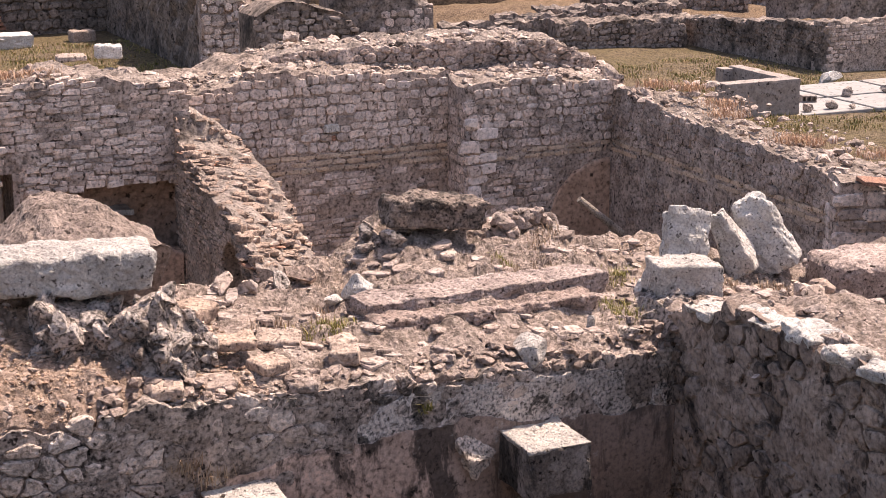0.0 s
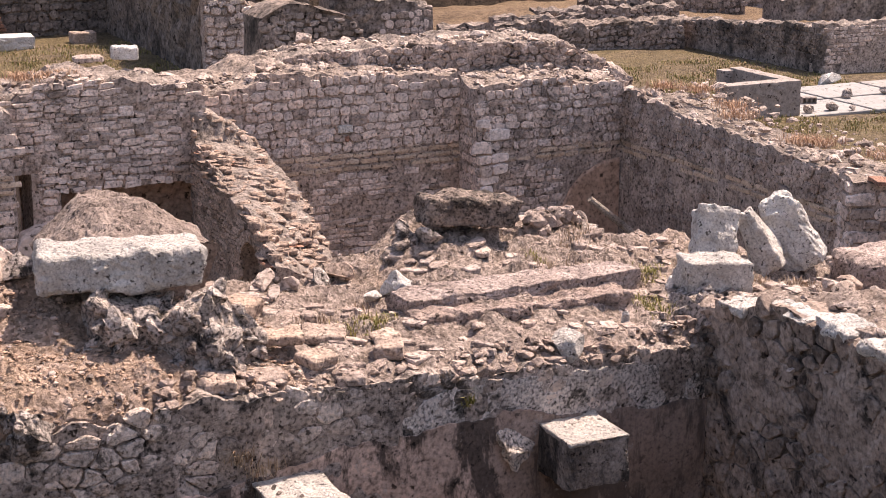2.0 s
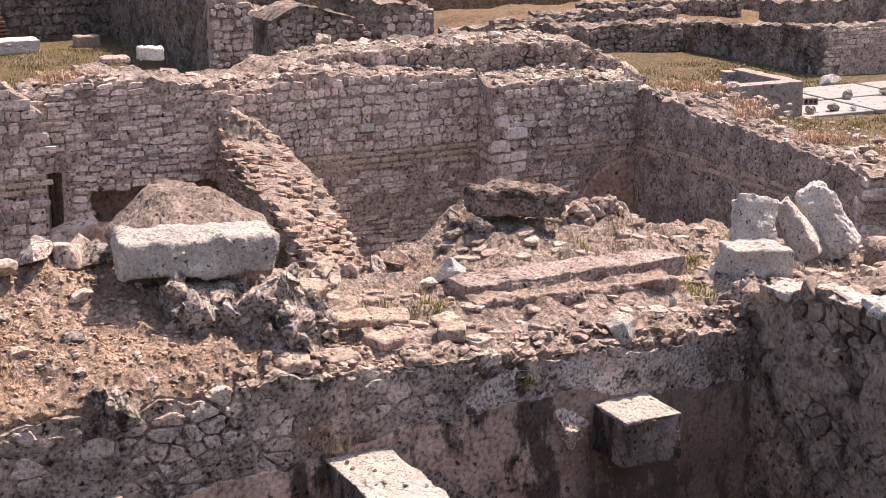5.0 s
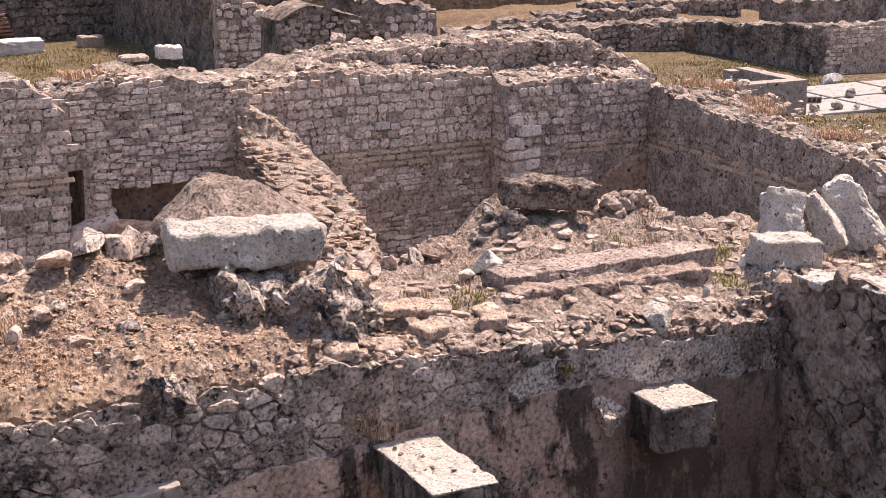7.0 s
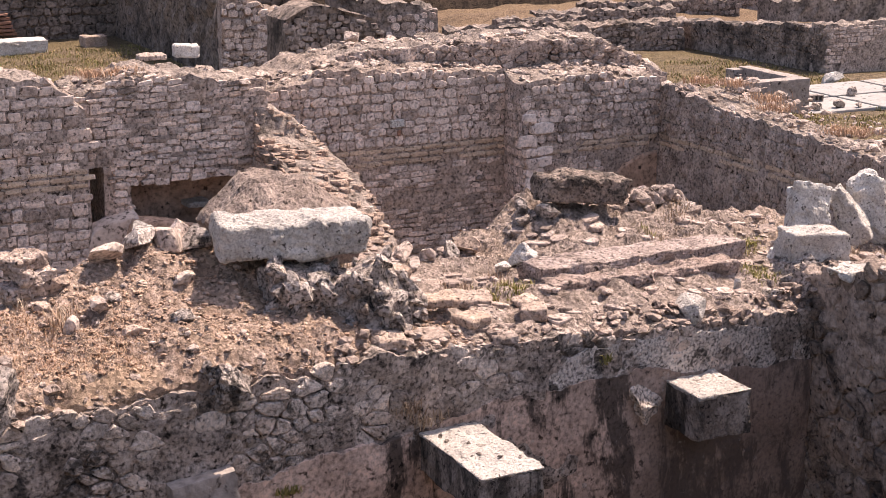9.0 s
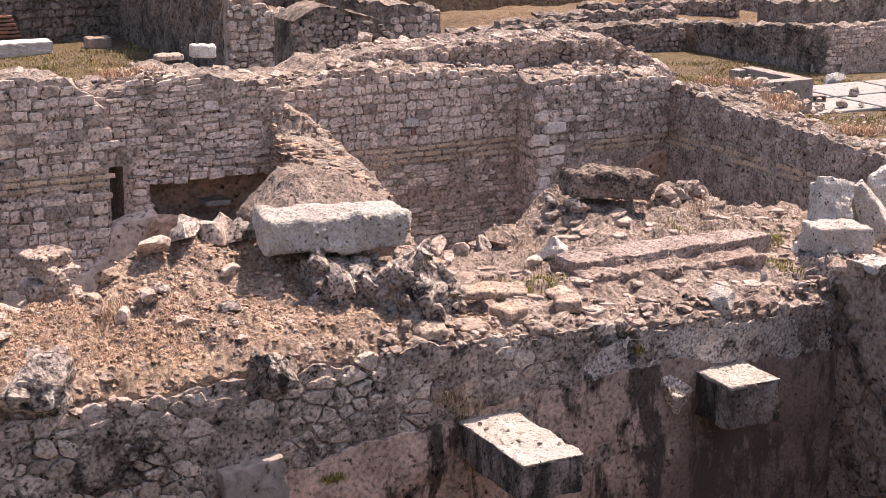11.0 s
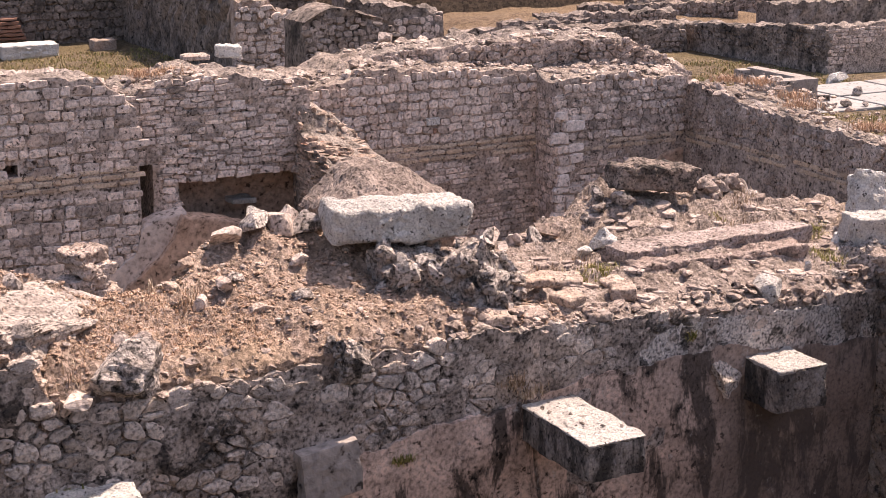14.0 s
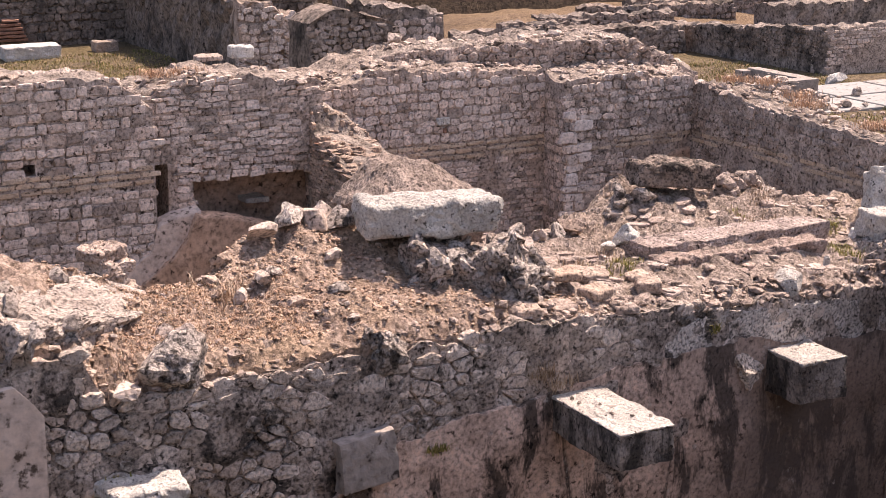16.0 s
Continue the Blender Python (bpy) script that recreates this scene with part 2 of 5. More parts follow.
def blades(name, tones):
    m, nt, bsdf = material(name, 0.8)
    rnd = nt.nodes.new("ShaderNodeNewGeometry").outputs["Random Per Island"]
    col = ramp(nt, rnd, [(i / (len(tones) - 1), c) for i, c in enumerate(tones)])
    nt.links.new(col, bsdf.inputs["Base Color"])
    return m


STRAW = blades("dry_straw", [(0.20, 0.13, 0.085), (0.42, 0.31, 0.22), (0.55, 0.445, 0.345), (0.30, 0.185, 0.12)])
GREEN = blades("green_weed", [(0.13, 0.13, 0.04), (0.24, 0.22, 0.07), (0.42, 0.34, 0.15), (0.17, 0.17, 0.05)])
RUSSET = blades("russet_grass", [(0.34, 0.20, 0.13), (0.46, 0.29, 0.19), (0.58, 0.42, 0.30), (0.26, 0.15, 0.10)])
WEED = blades("far_weeds", [(0.10, 0.11, 0.03), (0.22, 0.20, 0.07), (0.36, 0.28, 0.14), (0.30, 0.20, 0.10)])

# ---- the lie of the land ----
FLOOR = -4.0


def front_y(x):
    return 10.05 + 0.072 * np.asarray(x, float)


def terrace(x, y):
    """Height of the rubble terrace."""
    x, y = np.asarray(x, float), np.asarray(y, float)
    lip = np.interp(x, [-3, -1.14, -1.0, .6, 1.6, 2.7, 4.5, 6.8, 7.4], [.80, .70, .34, .28, .24, .28, .13, -.02, -.02])
    crest_y = np.interp(x, [-3, -1.3, -.3, .3, .8, 1.9, 3.3, 4.5, 5.5, 7, 8.5, 10], [11.9, 11.7, 11.2, 11.35, 11.85, 12.0, 12.4, 12.8, 13.2, 13.1, 12.5, 12.3])
    crest = np.interp(x, [-3, -1.3, -.3, .3, .8, 1.3, 1.9, 3.3, 4.3, 5.1, 5.6, 7, 8, 10], [1.2, 1.02, .72, .66, .82, .93, .92, .45, .28, .36, .6, .5, .38, .3])
    s = np.clip((y - front_y(x)) / (crest_y - front_y(x)), 0, 1)
    west = lip + (crest - lip) * s ** 0.75 - 0.11 * np.clip(1 - (y - front_y(x)) / 0.2, 0, 1) ** 1.3
    east = np.interp(y, [6, 9.6, 10.6, 11.3, 12.5], [.52, .48, .22, .2, .36]) - np.clip(x - 8.3, 0, 1.5) * 0.25
    west = west - 0.12 * np.exp(-((x - 1.75) / 0.45) ** 2 - ((y - 11.05) / 0.35) ** 2)
    k = np.clip((x - 7.25) / 0.2, 0, 1)
    return west * (1 - k) + east * k - np.clip(y - crest_y, 0, 3.4) * 1.25


def roughness(x, y):
    p = np.stack([x, y, np.zeros_like(x)], 1)
    r = 0.05 * fractal(p, 1.7, 3, 5) + 0.03 * fractal(p, 7.0, 3, 9) + 0.006 * fractal(p, 24.0, 2, 3)
    west = np.clip((3.8 - x) / 0.6, 0, 1)
    r = r + west * (0.03 * np.clip(fractal(p, 8.0, 2, 41), -0.1, 0.5) + 0.06 * np.clip(fractal(p, 3.5, 2, 43), 0.05, 0.5))
    core = np.clip((x - 3.6) / 0.6, 0, 1) * np.clip((y - 10.9) / 0.5, 0, 1)
    n = fractal(p * [0.8, 1.6, 1], 2.6, 4, 31)
    return r + core * 0.055 * (np.floor(n * 3.5) / 3.5 + 0.25 * n)


def land(x, y):
    x, y = np.atleast_1d(np.asarray(x, float)), np.atleast_1d(np.asarray(y, float))
    return terrace(x, y) + roughness(x, y)


def far_ground(x, y):
    p = np.stack([x, y, np.zeros_like(x)], 1)
    z = FLOOR + 0.12 * fractal(p, 0.15, 3, 2) + 0.03 * fractal(p, 1.1, 2, 4)
    z = z - 0.5 * np.clip((x - 24) / 5, 0, 1) * np.clip((y - 41) / 4, 0, 1)
    z = z + np.clip((y - 78) / 22, 0, 1) ** 1.2 * 9.0          # dark bank that closes the site
    z = z + np.clip((2.5 - y) / 3.0, 0, 1) * 6.55              # terrace on which the viewer stands
    return z


def ground_sheet():
    xs = np.concatenate([np.linspace(-900, -60, 12), np.linspace(-50, 90, 180), np.linspace(100, 900, 12)])
    ys = np.concatenate([np.linspace(-900, -40, 10), np.linspace(-30, 110, 200), np.linspace(125, 1200, 14)])
    gx, gy = [a.ravel() for a in np.meshgrid(xs, ys, indexing="ij")]
    ob = obj("ground", np.stack([gx, gy, far_ground(gx, gy)], 1), grid_faces(len(xs), len(ys)), FIELD, smooth=True)
    tagged(ob, "dry stony ground of the excavated site with patchy grass", "ground", kind="structure")


def terrace_ground():
    nx, ny = 520, 250
    u, v = [a.ravel() for a in np.meshgrid(np.linspace(-3.4, 7.36, nx), np.linspace(0, 1, ny), indexing="ij")]
    y0 = front_y(u) + 0.03
    y = y0 + (16.5 - y0) * v ** 1.25
    a = np.stack([u, y, land(u, y)], 1)
    a[v == 0, 2] -= 0.4
    n2x, n2y = 170, 300
    u2, y2 = [b.ravel() for b in np.meshgrid(np.linspace(7.36, 11.5, n2x), np.linspace(4.5, 16.5, n2y), indexing="ij")]
    b = np.stack([u2, y2, land(u2, y2)], 1)
    faces = np.concatenate([grid_faces(nx, ny), grid_faces(n2x, n2y, len(a))])
    ob = obj("terrace_ground", np.concatenate([a, b]), faces, SOIL)
    ob.data.materials.append(CRUSTY)
    pts = np.concatenate([a, b])[faces[:, 0]]
    east = pts[:, 0] + 0.5 * fractal(pts * [1, 1, 0], 1.5, 4, 51) + 0.25 * (pts[:, 1] - 11) > 3.5
    ob.data.polygons.foreach_set("material_index", east.astype(int).tolist())
    tagged(ob, "reddish stony soil and rubble on top of the ruined terrace", "ground", kind="structure")


ground_sheet()
terrace_ground()

# ---- walls of rubble masonry ----


def outline_stone(seed, corners=9, power=5.0):
    """One faced stone of unit size: x along the wall, y out of it, z up."""
    r = random.Random(seed)
    ring = []
    for k in range(corners):
        a = 2 * math.pi * (k + r.uniform(-0.25, 0.25)) / corners
        rad = (abs(math.cos(a)) ** power + abs(math.sin(a)) ** power) ** (-1 / power) * r.uniform(0.86, 1.1) * 0.5
        ring.append((math.cos(a) * rad, math.sin(a) * rad))
    v = [(x * 0.97, -1.0, z * 0.97) for x, z in ring]
    v += [(x, 0.55 + r.uniform(-.2, .15), z) for x, z in ring]
    v += [(x * r.uniform(0.82, 0.95), 0.92 + r.uniform(-.22, .12), z * r.uniform(0.8, 0.94)) for x, z in ring]
    v.append((r.uniform(-.12, .12), 0.95 + r.uniform(-.12, .12), r.uniform(-.12, .12)))
    n = corners
    f = []
    for k in range(n):
        j = (k + 1) % n
        f += [(k, j, n + j, n + k), (n + k, n + j, 2 * n + j, 2 * n + k), (2 * n + k, 2 * n + j, 3 * n)]
    return np.array(v), f


SHAPES = [outline_stone(s) for s in range(14)] + [outline_stone(s, 8, 7.0) for s in range(50, 58)]


def shape_meshes(name, mat, which):
    made = []
    for k in which:
        me = bpy.data.meshes.new(name)
        me.from_pydata(SHAPES[k][0].tolist(), [], [tuple(reversed(f)) for f in SHAPES[k][1]])
        me.materials.append(mat)
        made.append(me)
    return made


def frame_matrix(o, ux, un, size, tilt=0.0):
    """Pose of a stone whose face looks along un; ux runs along the wall."""
    z = Vector((0, 0, 1))
    x = ux * math.cos(tilt) + z * math.sin(tilt)
    zz = z * math.cos(tilt) - ux * math.sin(tilt)
    m = Matrix((x * size[0], un * size[1], zz * size[2])).transposed().to_4x4()
    m.translation = o
    return m


def masonry(parent, origin, ux, un, width, top, bottom, course, length, mat, seed, proud=0.03, keep=None,
            square=False, limit=300, name="stone", jitter=1.0, gap=0.012):
    """Courses of faced stones on a wall. top(u): height at u metres along it. The first ones up to limit are parts, the others one joined part."""
    r = random.Random(seed)
    which = range(14, 22) if square else range(0, 14)
    meshes = shape_meshes(name, mat, which)
    ux, un, o = Vector(ux), Vector(un), Vector(origin)
    spots = []
    z = bottom
    while z < max(top(u) for u in np.linspace(0, width, 30)):
        h = course * r.uniform(0.75, 1.25)
        u = -r.uniform(0, length)
        while u < width:
            w = length * r.choice((0.6, 0.8, 1.0, 1.1, 1.4)) * r.uniform(0.85, 1.15)
            c = u + w / 2
            if 0.02 < c < width - 0.02 and z + h * 0.7 < top(c) and (keep is None or keep(c, z + h / 2)):
                hh = h * r.uniform(0.86, 1.06)
                spots.append((c + r.uniform(-.01, .01) * jitter, z + h / 2 + r.uniform(-.02, .02) * jitter, w - gap, hh - gap,
                              proud * r.uniform(0.6, 1.5), r.uniform(-.07, .07) * jitter, r.randrange(len(meshes))))
            u += w
        z += h
    spots.sort(key=lambda s: -s[1])
    far_v, far_f, count = [], [], 0
    for k, (c, zc, w, h, d, tilt, shape) in enumerate(spots):
        m = frame_matrix(o + ux * c + Vector((0, 0, zc)), ux, un, (w, d, h), tilt)
        if k < limit:
            ob = new(name, meshes[shape])
            ob.parent = parent
            ob.matrix_basis = m
        else:
            vv = SHAPES[which[shape]][0]
            mm = np.array(m)
            far_v.append(vv @ mm[:3, :3].T + mm[:3, 3])
            far_f += [tuple(i + count for i in reversed(f)) for f in SHAPES[which[shape]][1]]
            count += len(vv)
    if far_v:
        rest = obj("lower_stones", np.concatenate(far_v), far_f, mat, parent)
        tagged(rest, kind="stuff")


def cell(points, k, near, reach):
    """The polygon of points nearer to point k than to any of the others."""
    cx, cy = points[k]
    poly = [(cx - reach, cy - reach), (cx + reach, cy - reach), (cx + reach, cy + reach), (cx - reach, cy + reach)]
    for j in near:
        qx, qy = points[j]
        nx, ny = qx - cx, qy - cy
        lim = (qx * qx + qy * qy - cx * cx - cy * cy) / 2
        out = []
        for i, p in enumerate(poly):
            q = poly[(i + 1) % len(poly)]
            dp, dq = p[0] * nx + p[1] * ny - lim, q[0] * nx + q[1] * ny - lim
            if dp <= 0:
                out.append(p)
            if (dp < 0 < dq) or (dq < 0 < dp):
                t = dp / (dp - dq)
                out.append((p[0] + (q[0] - p[0]) * t, p[1] + (q[1] - p[1]) * t))
        poly = out
        if len(poly) < 3:
            return []
    return poly


def rubble_face(parent, origin, ux, un, width, top, bottom, course, length, mat, seed, proud=0.03, keep=None, limit=300, gap=0.012, spread=0.33, over=0.0, drop=0.2, name="stone"):
    """Uncoursed rubble: irregular stones that fit one another, laid in rough rows. The upper ones are parts, the rest one joined part."""
    r = random.Random(seed)
    ratio = length / course
    ux, un, o = Vector(ux), Vector(un), Vector(origin)
    pts, grid = [], {}
    rows = int((max(top(u) for u in np.linspace(0, width, 40)) - bottom) / course) + 2
    cols = int(width / length) + 2
    for j in range(-1, rows):
        for i in range(-1, cols):
            if r.random() < drop:
                continue
            grid[(i, j)] = len(pts)
            pts.append(((i + 0.5 * (j % 2) + 0.5 + r.uniform(-spread, spread)) * length, (j + 0.5 + r.uniform(-spread, spread)) * course * ratio))
    rest_v, rest_f, count = [], [], 0
    made = 0
    for (i, j), k in sorted(grid.items(), key=lambda g: -g[0][1]):
        u, z = pts[k][0], bottom + pts[k][1] / ratio
        if not 0.03 < u < width - 0.03 or z + course * 0.15 > top(u) + over or z < bottom or (keep and not keep(u, z)):
            continue
        near = [grid[(i + a, j + c)] for a in (-2, -1, 0, 1, 2) for c in (-2, -1, 0, 1, 2) if (a or c) and (i + a, j + c) in grid]
        poly = cell(pts, k, near, length * 1.0)
        if len(poly) < 3:
            continue
        ring = []
        for a, p in enumerate(poly):
            q = poly[(a + 1) % len(poly)]
            ring.append((p[0] * 0.82 + q[0] * 0.18, p[1] * 0.82 + q[1] * 0.18))
            if math.hypot(q[0] - p[0], q[1] - p[1]) > 0.35 * length:
                w = 0.02 * r.uniform(-1, 1)
                ring.append((p[0] * 0.5 + q[0] * 0.5 + w, p[1] * 0.5 + q[1] * 0.5 - w))
                ring.append((p[0] * 0.18 + q[0] * 0.82, p[1] * 0.18 + q[1] * 0.82))
        mx, mz = sum(p[0] for p in ring) / len(ring), sum(p[1] for p in ring) / len(ring)
        size = max(0.03, sum(math.hypot(p[0] - mx, p[1] - mz) for p in ring) / len(ring))
        shrink = 1 - gap * r.uniform(0.3, 2.2) / size
        ring = [(((p[0] - mx) * shrink * r.uniform(0.9, 1.04)), (p[1] - mz) * shrink / ratio * r.uniform(0.9, 1.04)) for p in ring]
        n, d = len(ring), proud * r.uniform(0.5, 1.5)
        v = [(x, -0.05, y) for x, y in ring] + [(x, d * r.uniform(0.4, 0.7), y) for x, y in ring]
        v += [(x * r.uniform(0.8, 0.93), d * r.uniform(0.7, 1.1), y * r.uniform(0.78, 0.93)) for x, y in ring] + [(0, d * r.uniform(0.9, 1.2), 0)]
        f = []
        for a in range(n):
            c = (a + 1) % n
            f += [(a, n + a, n + c, c), (n + a, 2 * n + a, 2 * n + c, n + c), (2 * n + a, 3 * n, 2 * n + c)]
        m = frame_matrix(o + ux * mx + Vector((0, 0, bottom + mz / ratio)), ux, un, (1, 1, 1))
        if made < limit:
            me = bpy.data.meshes.new(name)
            me.from_pydata(v, [], f)
            me.materials.append(mat)
            ob = new(name, me)
            ob.parent = parent
            ob.matrix_basis = m
            made += 1
        else:
            mm = np.array(m)
            rest_v.append(np.array(v) @ mm[:3, :3].T + mm[:3, 3])
            rest_f += [tuple(a + count for a in g) for g in f]
            count += len(v)
    if rest_v:
        tagged(obj("lower_stones", np.concatenate(rest_v), rest_f, mat, parent), kind="stuff")


def wall_core(name, a, b, thick, top, bottom, mat, label, res=0.08, relief=0.03, ragged=0.09, seed=1, lean=None, tag=True, back_top=None):
    """A wall body from plan point a to b; its face is on the right-hand side of that line, its thickness on the left.
    top(u) is the height of its broken top at the face, back_top(u) at the back."""
    a, b = np.array(a, float), np.array(b, float)
    L = np.linalg.norm(b - a)
    d = (b - a) / L
    left = np.array([-d[1], d[0]])
    nu = max(3, int(L / res) + 1)
    us = np.linspace(0, L, nu)
    tops = np.array([top(u) for u in us])
    backs = np.array([back_top(u) for u in us]) if back_top else tops
    nz = max(3, int((tops.max() - bottom) / res) + 1)
    nt = max(4, int(thick / res) + 1)
    rows, along = [], []
    face = np.linspace(0, 1, nz)
    over = np.linspace(0, 1, nt)[1:]
    down = np.linspace(0, 1, max(3, nz // 4))[1:]
    for u, t, bt in zip(us, tops, backs):
        base = a + d * u
        col = [(base[0], base[1], bottom + (t - bottom) * f, 0) for f in face]
        col += [(base[0] + left[0] * thick * f, base[1] + left[1] * thick * f, t + (bt - t) * f, 1) for f in over]
        end = base + left * thick
        col += [(end[0], end[1], bt + (bottom - bt) * f, 2) for f in down]
        rows.append(col)
    arr = np.array(rows)
    n_col = arr.shape[1]
    flat = arr.reshape(-1, 4)
    p = flat[:, :3].copy()
    kind = flat[:, 3]
    shift = relief * fractal(p, 3.0, 3, seed) * (kind != 1)
    p[:, 0] -= left[0] * shift
    p[:, 1] -= left[1] * shift
    edge = np.tile((arr[0, :, 3] == 1) | (np.arange(n_col) == nz - 1), nu)
    plan = flat[:, :3] * [1, 1, 0]
    broken = fractal(plan, 2.2, 4, seed + 3) + 0.1 + 0.5 * np.floor(3 * fractal(plan, 4.5, 3, seed + 8)) / 3
    p[:, 2] += edge * ragged * broken
    faces = grid_faces(nu, n_col).tolist()
    faces.append(list(range(n_col)))
    faces.append(list(range((nu - 1) * n_col, nu * n_col))[::-1])
    ob = obj(name, p, faces, mat)
    if mat in (MORTAR, RUBBLE, SLAB, TILEWALL):
        ob.data.materials.append(CRUST)
        j = np.tile(np.arange(n_col - 1), nu - 1)
        slots = np.zeros(len(faces), dtype=int)
        slots[:len(j)] = (j >= nz - 1) & (j < nz + nt - 2)
        ob.data.polygons.foreach_set("material_index", slots.tolist())
    if tag:
        tagged(ob, label, "wall", kind="structure")
    return ob


def slope(*pairs):
    us, zs = zip(*pairs)
    return lambda u: float(np.interp(u, us, zs))


# back walls of the sunken room, seen beyond the terrace
pier_top = slope((0, 0.62), (4.6, 0.50), (6.4, 0.34), (6.75, 0.1), (7.05, -0.2))
wall_pier = wall_core("wall_back_pier", (-3.0, 25.05), (4.03, 25.05), 1.4, pier_top, FLOOR - .2, MORTAR, "pale coursed limestone pier with a double brick band", res=0.055, ragged=0.06, seed=11)
masonry(wall_pier, (-3.0, 25.05, 0), (1, 0, 0), (0, -1, 0), 7.03, pier_top, -3.6, 0.185, 0.29, PALE, 21, 0.035,
        keep=lambda u, z: not -1.48 < z < -1.14 and not (abs(u - 4.86) < 0.17 and abs(z + 1.05) < 0.13), square=True)

recess_top = slope((0, 0.0), (0.5, 0.2), (1.2, 0.28), (3.2, 0.06), (3.6, -0.1))
wall_recess = wall_core("wall_back_recess", (3.95, 25.28), (7.3, 25.28), 1.6, recess_top, -1.2, MORTAR, "rough rubble wall with a narrow slit and eroded hollow", seed=12, relief=0.05)
wall_jamb = wall_core("wall_back_jamb", (4.33, 25.3), (4.8, 25.3), 1.5, lambda u: -1.15, FLOOR - .2, MORTAR, "rubble jamb beside the narrow slit", seed=19, relief=0.05)
wall_over = wall_core("wall_back_overhang", (4.9, 25.3), (7.3, 25.3), 1.5, lambda u: -1.15, -1.56, MORTAR, "rubble wall hanging over an eroded hollow", seed=20, relief=0.05)
wall_hollow = wall_core("wall_back_hollow", (4.3, 26.2), (7.3, 26.2), 0.7, lambda u: -1.3, FLOOR - .2, BROWNPLASTER, "eroded brown plaster at the back of a hollow", seed=22, relief=0.06)
masonry(wall_recess, (3.95, 25.28, 0), (1, 0, 0), (0, -1, 0), 3.35, recess_top, -1.58, 0.105, 0.26, PALE, 22, 0.04, keep=lambda u, z: not (u < 0.54 and z < -1.1) and noise.noise((u * 2, z * 2.5, 3)) > -0.3, jitter=1.6, gap=0.008, square=True)
masonry(wall_jamb, (4.42, 25.3, 0), (1, 0, 0), (0, -1, 0), 0.42, lambda u: -1.12, -2.15, 0.13, 0.22, PALE, 36, 0.035, jitter=2.0)

mid_top = slope((0, -0.2), (0.9, -0.15), (1.3, 0.02), (4.2, -0.12), (5.0, -0.2))
wall_mid = wall_core("wall_back_middle", (7.3, 25.8), (12.4, 25.8), 2.2, mid_top, FLOOR - .2, MORTAR, "tall pale rubble wall with brick courses and worn plaster", res=0.055, ragged=0.06, seed=13, back_top=lambda u: mid_top(u) + 0.1)
masonry(wall_mid, (7.3, 25.8, 0), (1, 0, 0), (0, -1, 0), 5.1, mid_top, -1.44, 0.165, 0.215, PALE, 23, 0.034, jitter=1.3, gap=0.006)
masonry(wall_mid, (7.3, 25.8, 0), (1, 0, 0), (0, -1, 0), 5.1, lambda u: -1.85, -3.7, 0.11, 0.27, PALE, 33, 0.024, square=True, limit=260, keep=lambda u, z: z < -2.6 or noise.noise((u * 1.2, z * 1.6, 9)) > 0.0)

pil_top = slope((0, -0.3), (1.5, -0.25), (2.6, -0.35), (3.2, -0.45))
wall_pillar = wall_core("wall_back_pillar", (12.33, 25.0), (15.5, 25.0), 2.8, pil_top, FLOOR - .2, MORTAR, "pale rubble wall projecting beside the corner with a dressed edge", res=0.055, ragged=0.06, seed=14, back_top=lambda u: pil_top(u) + 0.15)
masonry(wall_pillar, (12.33, 25.0, 0), (1, 0, 0), (0, -1, 0), 3.1, pil_top, -1.5, 0.16, 0.20, PALE, 24, 0.04, jitter=1.4, gap=0.006)
masonry(wall_pillar, (12.33, 25.0, 0), (1, 0, 0), (0, -1, 0), 1.7, lambda u: -1.72, -3.4, 0.13, 0.22, PALE, 34, 0.03, square=True)
masonry(wall_pillar, (12.33, 24.96, 0), (1, 0, 0), (0, -1, 0), 0.5, lambda u: -0.85, -3.3, 0.2, 0.36, QUOIN, 37, 0.06, square=True, gap=0.004, limit=60)
masonry(wall_pillar, (12.33, 25.75, 0), (0, -1, 0), (-1, 0, 0), 0.72, lambda u: -0.5, -3.4, 0.16, 0.2, PALE, 35, 0.02)

right_top = slope((0, -0.5), (1.9, -0.66), (2.9, -0.8), (4.9, -0.82), (6.8, -0.9), (9, -0.95), (14, -1.0))
wall_right = wall_core("wall_back_right", (15.38, 25.1), (15.38, 10.0), 2.0, right_top, FLOOR - .2, MORTAR, "long rubble wall with brick bands and dry grass on top", res=0.055, ragged=0.06, seed=15, back_top=lambda u: right_top(u) - 0.4)
masonry(wall_right, (15.38, 25.0, 0), (0, -1, 0), (-1, 0, 0), 13, right_top, -1.5, 0.15, 0.22, RUBBLE, 25, 0.034, jitter=2.0, gap=-0.004, keep=lambda u, z: noise.noise((u * 1.1, z * 1.4, 2)) > -0.3)
masonry(wall_right, (15.38, 25.0, 0), (0, -1, 0), (-1, 0, 0), 12, lambda u: -1.8, -3.0, 0.14, 0.2, RUBBLE, 45, 0.02, jitter=2.0, limit=120, keep=lambda u, z: noise.noise((u * 1.1, z * 1.4, 5)) > -0.2)


def brick_band(parent, origin, ux, un, width, zs, seed, mat=BRICK):
    """Level courses of long thin bricks."""
    r = random.Random(seed)
    meshes = shape_meshes("brick", mat, range(14, 22))
    ux, un = Vector(ux), Vector(un)
    for z in zs:
        u = 0.0
        while u < width - 0.1:
            w = r.uniform(0.26, 0.46)
            if r.random() > 0.06:
                m = frame_matrix(Vector(origin) + ux * (u + w / 2) + Vector((0, 0, z + r.uniform(-.008, .008))), ux, un, (w - .015, 0.035 * r.uniform(.7, 1.2), 0.085), r.uniform(-.02, .02))
                ob = new("brick", meshes[r.randrange(8)])
                ob.parent = parent
                ob.matrix_basis = m
            u += w


